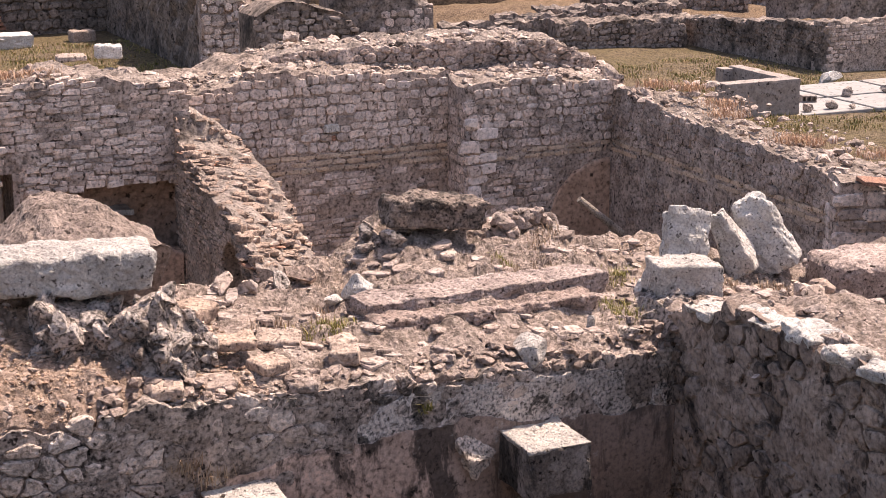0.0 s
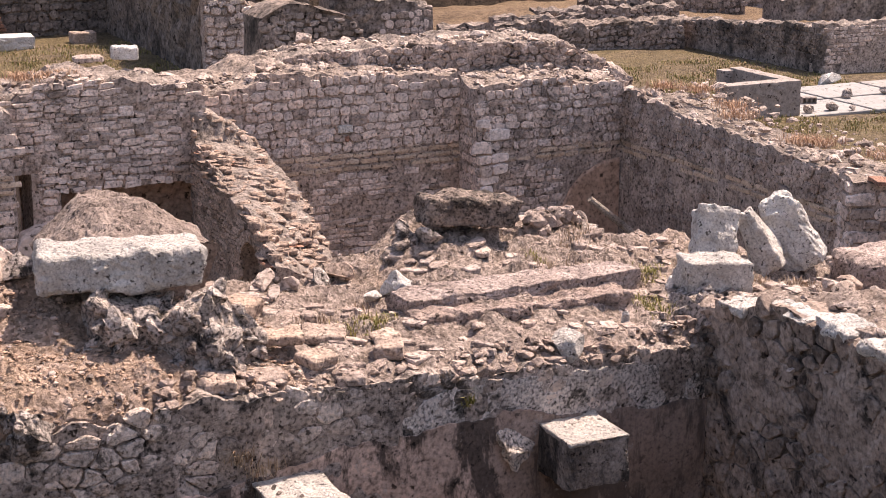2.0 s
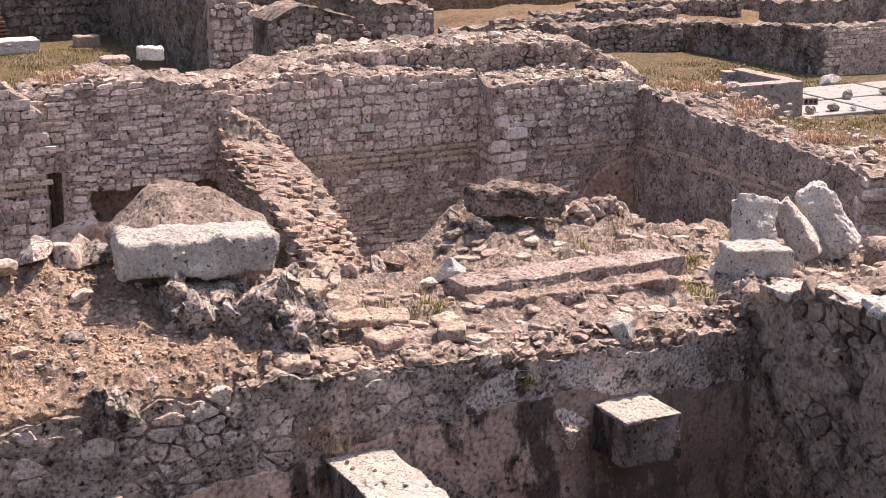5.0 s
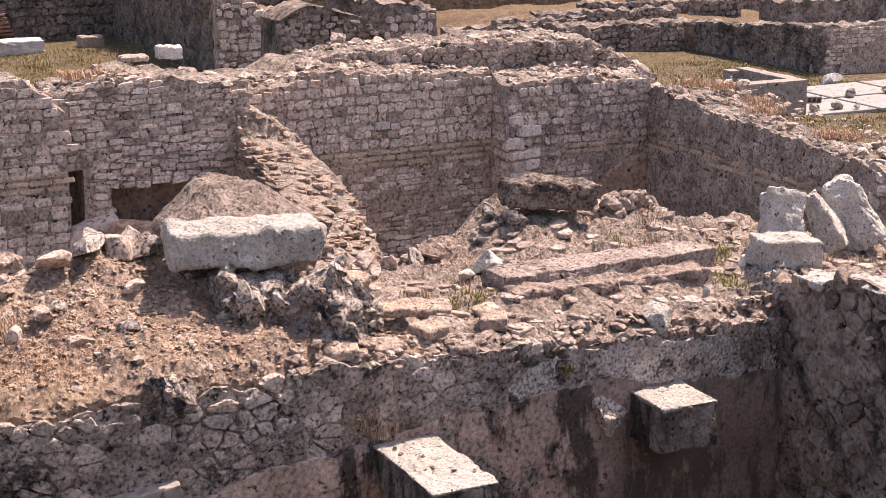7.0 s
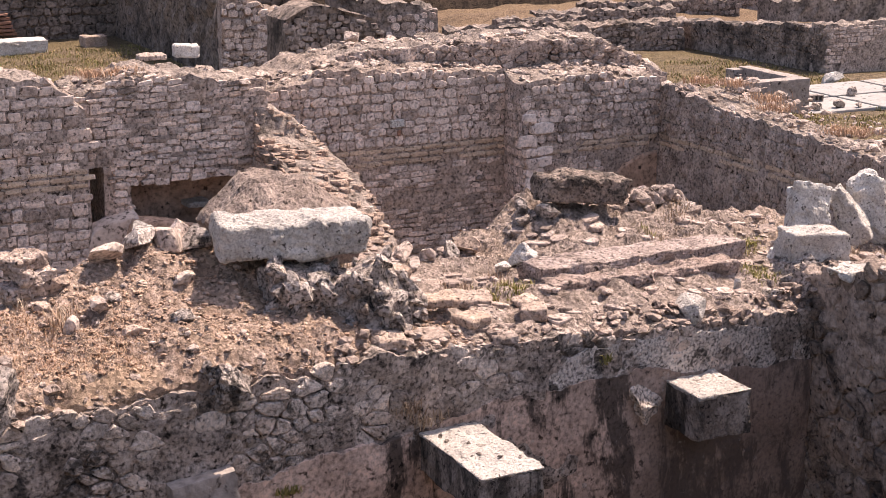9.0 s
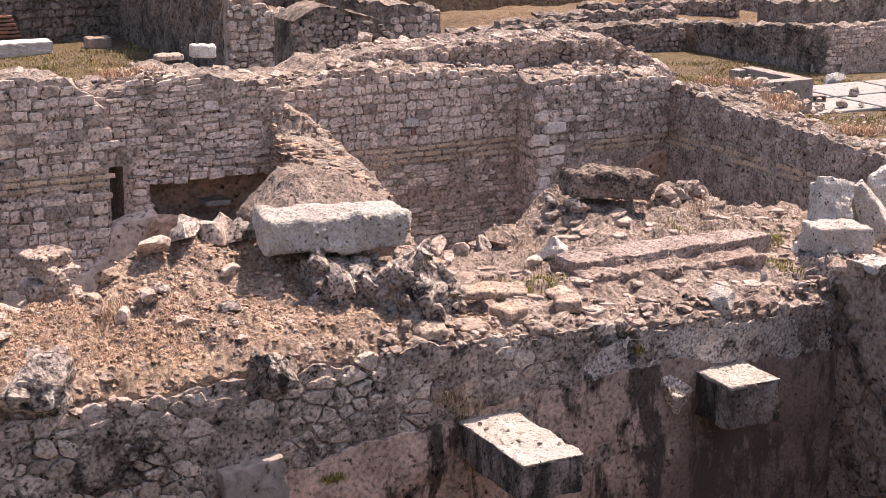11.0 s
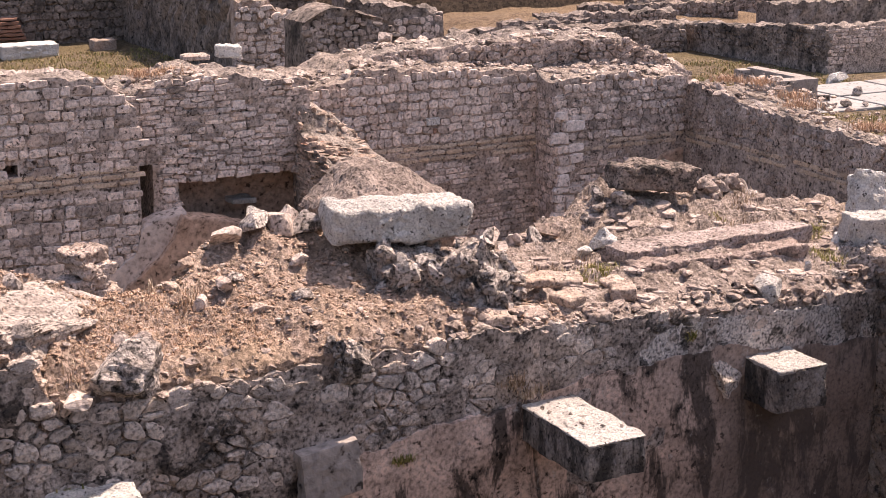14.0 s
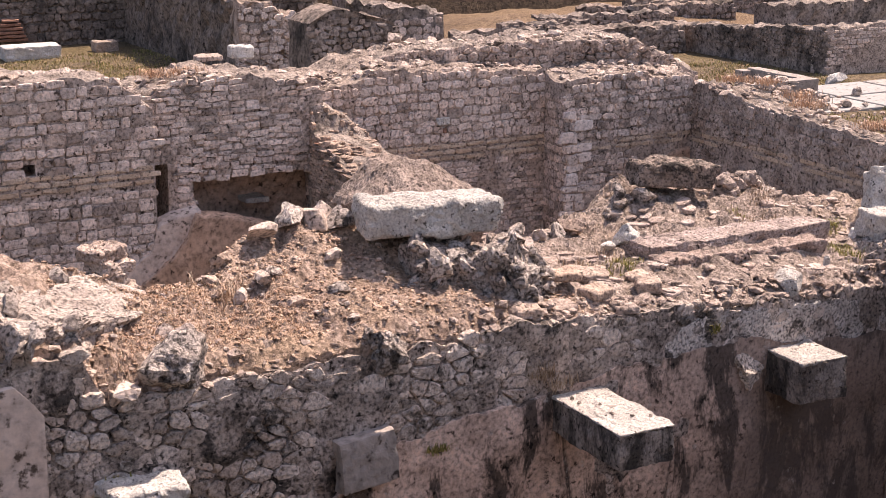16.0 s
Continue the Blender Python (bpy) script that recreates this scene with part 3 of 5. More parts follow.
# upper step of the thick wall, a dark face of broken core
upper_top = slope((0, 0.0), (0.8, 0.2), (3.5, 0.3), (5.2, 0.32), (6.0, 0.18), (6.6, -0.1), (7.4, -0.55))
wall_upper = wall_core("wall_upper_step", (8.9, 26.95), (16.2, 25.95), 1.7, upper_top, -1.0, RUBBLE, "broken rubble core on top of the thick wall", res=0.06, relief=0.07, ragged=0.09, seed=25, back_top=lambda u: upper_top(u) - 0.05)
UU = Vector((7.3, -1.0, 0)).normalized()
rubble_face(wall_upper, (8.9, 26.95, 0), UU, Vector((UU.y, -UU.x, 0)), 7.3, upper_top, -0.5, 0.13, 0.2, RUBBLE, 49, 0.05, limit=120, gap=0.015)
brick_band(wall_pier, (-3.0, 25.05, 0), (1, 0, 0), (0, -1, 0), 7.0, (-1.19, -1.30, -1.42), 41)
brick_band(wall_mid, (7.4, 25.8, 0), (1, 0, 0), (0, -1, 0), 4.9, (-1.50, -1.62, -1.74), 42)
brick_band(wall_pillar, (12.36, 25.0, 0), (1, 0, 0), (0, -1, 0), 3.0, (-1.56, -1.68), 43)
brick_band(wall_right, (15.38, 24.95, 0), (0, -1, 0), (-1, 0, 0), 13, (-1.55, -1.69), 44)


def scatter(name, label, n, place, sizes, mat, seed, category="rubble", sink=0.25):
    """Many loose angular stones as one object. place(rng) gives x, y, z."""
    rng = np.random.default_rng(seed)
    shapes = [cut_rock(900 + k, 1) for k in range(10)]
    vs, fs, count = [], [], 0
    for k in range(n):
        spot = place(rng)
        if spot is None:
            continue
        v, f = shapes[rng.integers(10)]
        s = sizes[0] * (sizes[1] / sizes[0]) ** (rng.random() ** 2.2)
        q = Euler(rng.uniform(0, 6.28, 3)).to_matrix()
        w = (v * s * rng.uniform(0.55, 1.1, 3)) @ np.array(q).T
        w[:, 2] *= 0.6
        vs.append(w + np.array(spot) + [0, 0, s * (0.5 - sink)])
        fs.append(f + count)
        count += len(v)
    ob = obj(name, np.concatenate(vs), np.concatenate(fs), mat)
    return tagged(ob, label, category, kind="stuff")


def cut_rock(seed, level=2, cuts=8):
    """An angular rock about one metre across: a ball cut by random planes."""
    bm = bmesh.new()
    bmesh.ops.create_icosphere(bm, subdivisions=level, radius=0.62)
    v = np.array([x.co[:] for x in bm.verts])
    f = np.array([[x.index for x in g.verts] for g in bm.faces])
    bm.free()
    rng = np.random.default_rng(seed)
    for _ in range(cuts):
        n = rng.normal(size=3)
        n /= np.linalg.norm(n)
        d = rng.uniform(0.2, 0.44)
        over = np.clip(v @ n - d, 0, None)
        v = v - over[:, None] * n
    return v, f


def rock(name, label, at, size, seed, mat, turn=0.0, tip=0.0, category="rock", group="", level=3, rough=0.03):
    v, f = cut_rock(seed, level, 15)
    v = v / (v.max(0) - v.min(0)) * np.array(size)
    v = v + (rough * min(size) * 2 * fractal(v, 3.5 / min(size), 3, seed))[:, None] * v / np.linalg.norm(v, axis=1)[:, None]
    v[:, 2] -= v[:, 2].min()
    ob = obj(name, v, f, mat)
    ob.matrix_basis = pose(*at, tip, 0, turn)
    return tagged(ob, label, category, group)


def dressed(name, label, at, size, seed, mat, rot=(0, 0, 0), edge=0.05, rough=0.012, category="stone block", group="", taper=0.0, point=0.0, cuts=14, parent=None):
    """A squared block with worn round edges and a pitted skin; at is the middle of its underside."""
    s = np.array(size) / 2
    n = cuts
    bm = bmesh.new()
    bmesh.ops.create_cube(bm, size=2.0)
    bmesh.ops.subdivide_edges(bm, edges=bm.edges[:], cuts=n, use_grid_fill=True)
    v = np.array([x.co[:] for x in bm.verts])
    f = [[x.index for x in g.verts] for g in bm.faces]
    bm.free()
    p = v * s
    inner = np.clip(p, -(s - edge), s - edge)
    off = p - inner
    ln = np.linalg.norm(off, axis=1)
    p = inner + off * (np.minimum(ln, edge) / np.maximum(ln, 1e-9))[:, None]
    p[:, 0] *= 1 + taper * p[:, 1] / s[1]
    p[:, :2] *= (1 - point * (p[:, 2:3] / s[2] + 1) / 2)
    nrm = v / np.linalg.norm(v, axis=1)[:, None]
    q = p + seed * 3.1
    p = p + nrm * (rough * (1.5 * fractal(q, 4.0, 3, seed) + 0.8 * fractal(q, 14, 3, seed + 5)))[:, None]
    p[:, 2] += s[2]
    ob = obj(name, p, f, mat, parent)
    ob.matrix_basis = pose(*at, *rot)
    if parent is None:
        tagged(ob, label, category, group)
    return ob


# broken cross wall that runs out from the back wall, with a small brick arch
CROSS_X, CROSS_W, CROSS_L = 7.05, 1.2, 4.3
cross_top = slope((0, -0.15), (0.15, -0.3), (0.27, -0.86), (1.0, -1.08), (1.6, -1.3), (3.0, -1.5), (3.75, -1.8), (4.3, -2.0))
cross_back = slope((0, -1.05), (1.1, -1.31), (2.2, -1.52), (2.6, -1.81), (3.0, -2.0), (4.3, -2.7))


def cross_z(u, v):
    return cross_top(u) + (cross_back(u) - cross_top(u)) * v / CROSS_W


def in_arch(u, z, grow=0.0):
    """The small arch low in the cross wall."""
    return abs(u - 3.12) < 0.5 + grow and z < -2.45 + (max(0.0, (0.5 + grow) ** 2 - (u - 3.12) ** 2)) ** 0.5


def cut_away(ob, cutter):
    """Take the volume of the bmesh cutter out of a wall."""
    me = bpy.data.meshes.new("cut")
    cutter.to_mesh(me)
    cutter.free()
    tool = new("cut", me)
    mod = ob.modifiers.new("cut", "BOOLEAN")
    mod.operation, mod.object = "DIFFERENCE", tool
    done = bpy.data.meshes.new_from_object(ob.evaluated_get(bpy.context.evaluated_depsgraph_get()))
    ob.modifiers.remove(mod)
    ob.data = done
    bpy.data.objects.remove(tool)
    bpy.data.meshes.remove(me)


wall_cross = wall_core("wall_cross", (CROSS_X, 25.4), (CROSS_X, 25.4 - CROSS_L), CROSS_W, cross_top, FLOOR - .2, TILEWALL, "broken cross wall of thin tiles and rubble stepping down", res=0.06, relief=0.05, ragged=0.06, seed=18, back_top=cross_back)
arch = bmesh.new()
ring = [(3.62, -4.0), (2.62, -4.0)] + [(3.12 - 0.5 * math.cos(math.pi * k / 12), -2.45 + 0.5 * math.sin(math.pi * k / 12)) for k in range(13)]
sides = [[arch.verts.new((x, 25.4 - u, z)) for u, z in ring] for x in (CROSS_X - 0.5, CROSS_X + 0.75)]
for k in range(len(ring)):
    j = (k + 1) % len(ring)
    arch.faces.new((sides[0][k], sides[0][j], sides[1][j], sides[1][k]))
arch.faces.new(sides[0][::-1])
arch.faces.new(sides[1])
bmesh.ops.recalc_face_normals(arch, faces=arch.faces)
cut_away(wall_cross, arch)
masonry(wall_cross, (CROSS_X, 25.4, 0), (0, -1, 0), (-1, 0, 0), CROSS_L, cross_top, -3.6, 0.075, 0.22, TILEFACE, 28, 0.025, jitter=1.5, gap=0.008,
        keep=lambda u, z: not in_arch(u, z, 0.1))
masonry(wall_cross, (CROSS_X, 25.4 - CROSS_L, 0), (1, 0, 0), (0, -1, 0), CROSS_W, lambda u: -2.2 - .4 * u, -3.6, 0.09, 0.22, TILEWALL, 29, 0.03, jitter=2.0, gap=0.01)
ring_meshes = shape_meshes("arch_tile", TILEFACE, range(14, 22))
for k in range(17):
    a = math.pi * (k + 0.5) / 17
    spot = frame_matrix(Vector((CROSS_X, 25.4 - 3.12 + 0.59 * math.cos(a), -2.45 + 0.59 * math.sin(a))), Vector((0, -1, 0)), Vector((-1, 0, 0)), (0.19, 0.035, 0.085), math.pi - a)
    ob = new("arch_tile", ring_meshes[k % 8])
    ob.parent = wall_cross
    ob.matrix_basis = spot


def tile_steps(seed):
    """Thin level tiles that step down the broken head of the cross wall, each course set back from the one below."""
    r = random.Random(seed)
    meshes = shape_meshes("tile", TILEWALL, range(0, 14)) + shape_meshes("tile", SLAB, range(0, 4)) + shape_meshes("tile", TILE, range(4, 6))
    z = -2.55
    while z < -0.3:
        v = r.uniform(-0.15, 0.0)
        while v < CROSS_W:
            w = r.uniform(0.2, 0.5)
            c = min(max(v + w / 2, 0.1), CROSS_W - 0.16)
            ahead = [u for u in np.arange(0.0, CROSS_L, 0.05) if cross_z(u, c) > z]
            if ahead and r.random() > 0.04:
                u = ahead[-1] + r.uniform(-0.16, 0.02)
                deep = r.uniform(0.22, 0.4)
                ob = new("tile", meshes[r.randrange(len(meshes))])
                ob.parent = wall_cross
                ob.matrix_basis = Matrix.LocRotScale(Vector((CROSS_X + c, 25.4 - u + deep * 0.4, z)), Euler((r.gauss(0, .03), r.gauss(0, .04), math.pi + r.gauss(0, .12))), Vector((w, deep * 0.5, r.uniform(0.035, 0.06))))
            v += w
        z += r.uniform(0.04, 0.055)


tile_steps(64)


def on_cross(rng):
    u, v = rng.uniform(0, CROSS_L), rng.uniform(0, CROSS_W)
    return CROSS_X + v, 25.4 - u, cross_z(u, v)


def flat_pieces(name, label, n, place, mat, seed, size=(0.12, 0.3), thick=0.04):
    """Broken flat tiles and thin stones lying about, as one object."""
    rng = np.random.default_rng(seed)
    vs, fs, count = [], [], 0
    for k in range(n):
        spot = place(rng)
        if spot is None:
            continue
        v, f = SHAPES[rng.integers(14)]
        w = v[:, [0, 2, 1]] * [rng.uniform(*size), rng.uniform(*size) * 0.8, thick * rng.uniform(.6, 1.6)]
        q = Euler((rng.normal(0, .12), rng.normal(0, .12), rng.uniform(0, 6.28))).to_matrix()
        vs.append(w @ np.array(q).T + np.array(spot) + [0, 0, thick * 0.3])
        fs += [tuple(i + count for i in g) for g in f]
        count += len(v)
    return tagged(obj(name, np.concatenate(vs), fs, mat), label, "rubble", kind="stuff")


flat_pieces("tile_rubble", "broken brown tiles and thin stones on the cross wall", 150, on_cross, TILEWALL, 61, (0.08, 0.3), 0.035)
scatter("wall_rubble", "pale broken stones on the cross wall", 110, on_cross, (0.05, 0.26), RUBBLE, 63, sink=0.4)

# worn plaster at the foot of the pier and in the hollow
def plaster_skirt(name, x0, x1, edge, y, mat, bow, label, parent=None):
    nu, nz = 60, 40
    v = []
    for k in range(nu):
        x = x0 + (x1 - x0) * k / (nu - 1)
        t = edge(x) + 0.04 * noise.noise((x * 5, 1, 0))
        for j in range(nz):
            z = FLOOR + (t - FLOOR) * j / (nz - 1)
            yy = y - bow * math.sin(math.pi * k / (nu - 1)) - 0.015 * noise.noise((x * 3, z * 3, 0))
            v.append((x, yy if j < nz - 1 else yy + 0.3, z))
    ob = obj(name, v, grid_faces(nu, nz)[:, ::-1], mat, smooth=True)
    ob.parent = parent or wall_recess
    tagged(ob, label)


hole = bmesh.new()
bmesh.ops.create_cube(hole, size=1.0, matrix=Matrix.Translation((1.87, 25.1, -1.04)) @ Matrix.Diagonal((0.24, 0.9, 0.2, 1)))
cut_away(wall_pier, hole)
plaster_skirt("plaster_skirt", 3.45, 7.0, slope((3.45, -3.7), (3.65, -3.25), (4.0, -2.98), (4.3, -2.75), (4.55, -2.42), (4.7, -2.04), (5.05, -2.1), (5.5, -2.2), (7.0, -2.7)), 24.93, BROWNPLASTER, 0.05, "brownish curved plaster remnant")
plaster_skirt("plaster_foot", 2.0, 4.82, slope((2.0, -3.25), (2.9, -3.08), (3.6, -2.86), (3.9, -2.62), (4.02, -2.2), (4.3, -2.06), (4.82, -1.98)), 25.0, CLEAN_PLASTER, 0.02, "pale plaster left at the foot of the pier", wall_pier)
dressed("ledge_stone", "thin pale stone ledge in the eroded hollow", (6.16, 26.02, -2.2), (0.46, 0.5, 0.1), 311, LIME, (0, 2, 3), 0.02, 0.012, "stone", cuts=8)
plaster_skirt("corner_plaster", 13.95, 15.34, slope((13.95, -3.3), (14.05, -2.8), (14.25, -2.35), (14.6, -2.0), (15.0, -1.85), (15.34, -1.8)), 24.97, BROWNPLASTER, 0.03, "tan arched plaster beside the corner", wall_pillar)

# short dressed pier that stands before the long side wall
pier_r_top = slope((0, -0.78), (0.5, -0.82), (0.9, -1.0))
wall_pier_right = wall_core("wall_pier_right", (14.75, 17.55), (16.0, 17.0), 0.6, pier_r_top, FLOOR - .2, MORTAR, "short pier of pale dressed blocks with a red tile on top", res=0.06, relief=0.02, ragged=0.04, seed=24)
masonry(wall_pier_right, (14.75, 17.55, 0), Vector((1.25, -0.55, 0)).normalized(), Vector((-0.55, -1.25, 0)).normalized(), 1.3, pier_r_top, -3.0, 0.19, 0.36, PALE, 46, 0.05, square=True, limit=90)
masonry(wall_pier_right, (15.0, 18.1, 0), Vector((-0.25, -0.55, 0)).normalized(), Vector((-0.55, 0.25, 0)).normalized(), 0.6, lambda u: -0.85, -3.0, 0.19, 0.3, PALE, 47, 0.04, square=True, limit=60)

# the retaining wall below the terrace, in front
front_lip = lambda u: float(terrace(u - 3.4, front_y(u - 3.4))) + 0.03
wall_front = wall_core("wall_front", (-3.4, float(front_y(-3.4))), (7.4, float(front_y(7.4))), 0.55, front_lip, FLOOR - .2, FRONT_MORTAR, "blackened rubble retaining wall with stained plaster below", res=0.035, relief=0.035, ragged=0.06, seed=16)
FU = Vector((1, 0.072, 0)).normalized()
FN = Vector((0.072, -1, 0)).normalized()


def plaster_line(u):
    """Upper edge of the plaster that is left on the retaining wall."""
    x = u - 3.4
    return float(np.interp(x, [-3.4, 0.9, 1.5, 2.2, 2.9, 3.6, 4.2, 4.9, 5.4, 6.0, 6.6, 7.4], [-1.3, -0.95, -0.62, -0.5, -0.48, -0.4, -0.33, -0.36, -0.34, -0.5, -0.55, -0.6]))


rubble_face(wall_front, (-3.4, float(front_y(-3.4)), 0), FU, FN, 10.8, front_lip, -1.5, 0.115, 0.165, FRONT, 26, 0.022,
            keep=lambda u, z: z > plaster_line(u) + 0.02 and (u < 4.2 or z > front_lip(u) - 0.25 or noise.noise((u * 1.3, z * 2.0, 7.0)) > -0.1), gap=0.011, over=0.03, limit=420, spread=0.42, drop=0.16)


def plaster_coat(x0, x1, line, mat, label, proud=0.035):
    nu, nz = max(20, int((x1 - x0) / 0.025)), 110
    verts = []
    for k in range(nu):
        x = x0 + (x1 - x0) * k / (nu - 1)
        u = x + 3.4
        t = line(u) + 0.05 * noise.noise((u * 3, 0, 0)) + 0.035 * noise.noise((u * 11, 3, 0))
        base = Vector((x, float(front_y(x)), 0))
        for j in range(nz):
            z = FLOOR + (t - FLOOR) * (1 - (1 - j / (nz - 1)) ** 1.8)
            q = base + FN * (proud + 0.035 * noise.fractal((u * 0.9, z * 0.9, 2), 1.0, 2.0, 5) * (1 if j < nz - 1 else 0))
            if j == nz - 1 or k in (0, nu - 1):
                q = base - FN * 0.03
            verts.append((q.x, q.y, z))
    return obj("plaster_coat", verts, grid_faces(nu, nz)[:, ::-1], mat, wall_front, label, smooth=True)


plaster_coat(0.6, 7.38, plaster_line, PLASTER, "stained pinkish plaster, darker towards the pit corner")
plaster_coat(4.3, 7.3, lambda u: front_lip(u) - 0.07 - 0.25 * max(0.0, 8.3 - u), LICHEN, "grey-white lichened plaster below the lip", 0.018)
plaster_coat(-3.4, -1.42, lambda u: 0.5 if u < 1.75 else 0.5 - (u - 1.75) * 1.2, CLEAN_PLASTER, "clean pale plaster patch", 0.06)

# the side wall of the pit
side_top = lambda u: float(np.interp(u, [0, 0.4, 1.0, 3, 6], [.1, .33, .47, .5, .52]))
wall_side = wall_core("wall_pit_side", (7.36, 10.75), (7.30, 4.5), 0.5, side_top, FLOOR - .2, SIDE, "dark lichened rubble side wall of the pit", res=0.04, relief=0.045, ragged=0.05, seed=17)
vn = lambda u, z: noise.noise((u * 1.7, z * 1.7, 4.0))
rubble_face(wall_side, (7.36, 10.75, 0), Vector((-0.01, -1, 0)).normalized(), Vector((-1, 0, 0)), 6.2, side_top, -2.2, 0.15, 0.2, SIDE, 27, 0.022, keep=lambda u, z: vn(u, z) > -0.4, gap=0.016, over=0.0, spread=0.42)


# pale cap stones along the head of the pit wall
r = random.Random(88)
y = 10.35
while y > 5.2:
    w = r.uniform(0.26, 0.5)
    cap = dressed("cap_stone", "", (7.44 + r.uniform(-.05, .06), y - w / 2, side_top(10.75 - y) - 0.03), (r.uniform(0.2, 0.34), w - 0.03, r.uniform(0.07, 0.12)), int(y * 40), LIME, (r.uniform(-4, 4), r.uniform(-7, 3), r.uniform(-9, 9)), 0.035, 0.025, parent=wall_side, cuts=10)
    tagged(cap, "flat white cap stone")
    y -= w + r.uniform(0.0, 0.22)


# rubble that lies on the broken wall tops
def on_walls(rng):
    k = rng.random()
    if k < 0.18:
        u, v = rng.uniform(0, 5.1), rng.uniform(0, 1.0)
        return 7.3 + u, 25.85 + v, mid_top(u) + 0.1 * v
    if k < 0.28:
        u, v = rng.uniform(0, 3.1), rng.uniform(0, 1.0)
        return 12.4 + u, 25.05 + v, pil_top(u) + 0.1 * v
    if k < 0.5:
        u, v = rng.uniform(0, 7.2), rng.uniform(0.05, 1.6)
        q = Vector((8.9, 26.95, 0)) + UU * u + Vector((-UU.y, UU.x, 0)) * v
        return q.x, q.y, upper_top(u)
    if k < 0.75:
        u, v = rng.uniform(0, 9), rng.uniform(0.0, 2.0)
        return 15.4 + v, 25.1 - u, right_top(u) + 0.0
    if k < 0.88:
        u, v = rng.uniform(0, 3.4), rng.uniform(0, 1.6)
        return 3.9 + u, 25.3 + v, recess_top(u)
    u, v = rng.uniform(2.5, 7.0), rng.uniform(0.1, 1.4)
    return -3.0 + u, 25.05 + v, pier_top(u)


scatter("wall_top_rubble", "loose pale stones on the broken wall tops", 2000, on_walls, (0.05, 0.36), LOOSE, 71, sink=0.5)


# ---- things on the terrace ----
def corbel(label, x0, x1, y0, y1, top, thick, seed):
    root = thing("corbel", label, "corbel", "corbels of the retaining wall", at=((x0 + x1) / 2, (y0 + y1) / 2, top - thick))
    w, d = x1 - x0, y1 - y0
    # Streaked sides also carry shade, the paler top sunlight, in their stone colours.
    dressed("body", "", (0, 0, 0), (w, d, thick - 0.014), seed, SHADED_CORBEL, (0, 0, 0), 0.012, 0.01, parent=root, cuts=24)
    top_face = dressed("worn_top", "", (0, 0, thick - 0.022), (w + 0.006, d + 0.006, 0.026), seed + 40, SUNLIT_WORN, (0, 0, 0), 0.012, 0.014, parent=root, cuts=36)
    tagged(top_face, "pale worn top face with sunlight put into its colour")


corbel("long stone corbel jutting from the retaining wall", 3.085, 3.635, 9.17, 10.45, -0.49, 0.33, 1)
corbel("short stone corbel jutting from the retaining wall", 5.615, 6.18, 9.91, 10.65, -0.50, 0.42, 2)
for k, (x, y) in enumerate(((3.2, 9.98), (3.33, 9.86), (3.3, 9.62), (3.42, 9.5), (3.56, 9.42), (3.2, 10.1))):
    rock("pebble", "small dark pebble lying on the long corbel", (x, y, -0.492), (0.05 + 0.008 * (k % 3), 0.04, 0.026), 320 + k, BLACKSLAB, 50 * k, category="pebble", group="pebbles on the corbel", level=2)
dressed("corbel", "broken stone corbel nearly flush with the retaining wall", (1.2, 10.2, -0.88), (0.52, 0.42, 0.45), 3, CONCRETE, (0, -5, 4), 0.008, 0.01, "corbel", "corbels of the retaining wall", cuts=26)

rock("lichen_crust", "grey-white lichened mortar beside the short corbel", (5.42, 10.4, -0.86), (0.4, 0.14, 0.4), 312, LICHEN, 8, 0, "mortar", level=4, rough=0.08)
dressed("limestone_block", "long white dressed limestone block with rounded edges on rubble", (2.45, 11.42, 0.835), (1.25, 0.54, 0.325), 4, LIME, (0, 1.0, -8), 0.055, 0.02, cuts=40)


def capping_slab():
    """Flat rock with a ridge, leaning behind the block."""
    nu, nv = 60, 40
    xs, ys = [a.ravel() for a in np.meshgrid(np.linspace(0, 1, nu), np.linspace(0, 1, nv), indexing="ij")]
    ridge = np.interp(xs, [0, 0.04, 0.32, 0.6, 0.93, 1.0], [0.0, 0.08, 0.36, 0.34, 0.08, 0.0])
    p = np.stack([xs * 1.28 - 0.64, (ys - 0.5) * 0.95, 0.12 + ridge * np.interp(ys, [0, 0.12, 0.6, 1], [0.3, 0.62, 1.0, 0.9])], 1)
    p[:, 2] += 0.03 * fractal(p, 4.0, 4, 77) + 0.03 * np.floor(3.5 * fractal(p * [1, 2.6, 0], 1.8, 2, 78)) / 3 + 0.012 * fractal(p, 18, 3, 79)
    p[:, 2] -= 0.022 * ((xs * 1.2 + ys * 2.4 + 0.25 * fractal(p * [1, 1, 0], 1.6, 2, 80)) % 1.0)
    low = p.copy()
    low[:, 2] = -0.3
    low[:, :2] *= 0.8
    rim = [k * nv for k in range(nu)] + [(nu - 1) * nv + k for k in range(1, nv)] + [k * nv + nv - 1 for k in range(nu - 2, -1, -1)] + list(range(nv - 2, 0, -1))
    faces = grid_faces(nu, nv).tolist() + [[b, a, a + len(p), b + len(p)] for a, b in zip(rim, rim[1:] + rim[:1])]
    ob = obj("capping_slab", np.concatenate([p, low]), faces, CAPROCK)
    ob.matrix_basis = pose(2.66, 12.12, 0.87, 0, 0, 6)
    tagged(ob, "brown ridged flat rock slab behind the white block", "rock slab")


capping_slab()
dressed("dark_slab", "dark lichen-covered slab tilted on the rubble crest", (6.06, 12.72, 0.63), (0.94, 0.42, 0.27), 6, BLACKSLAB, (0, 7, -4), 0.04, 0.024, "rock slab", cuts=36)


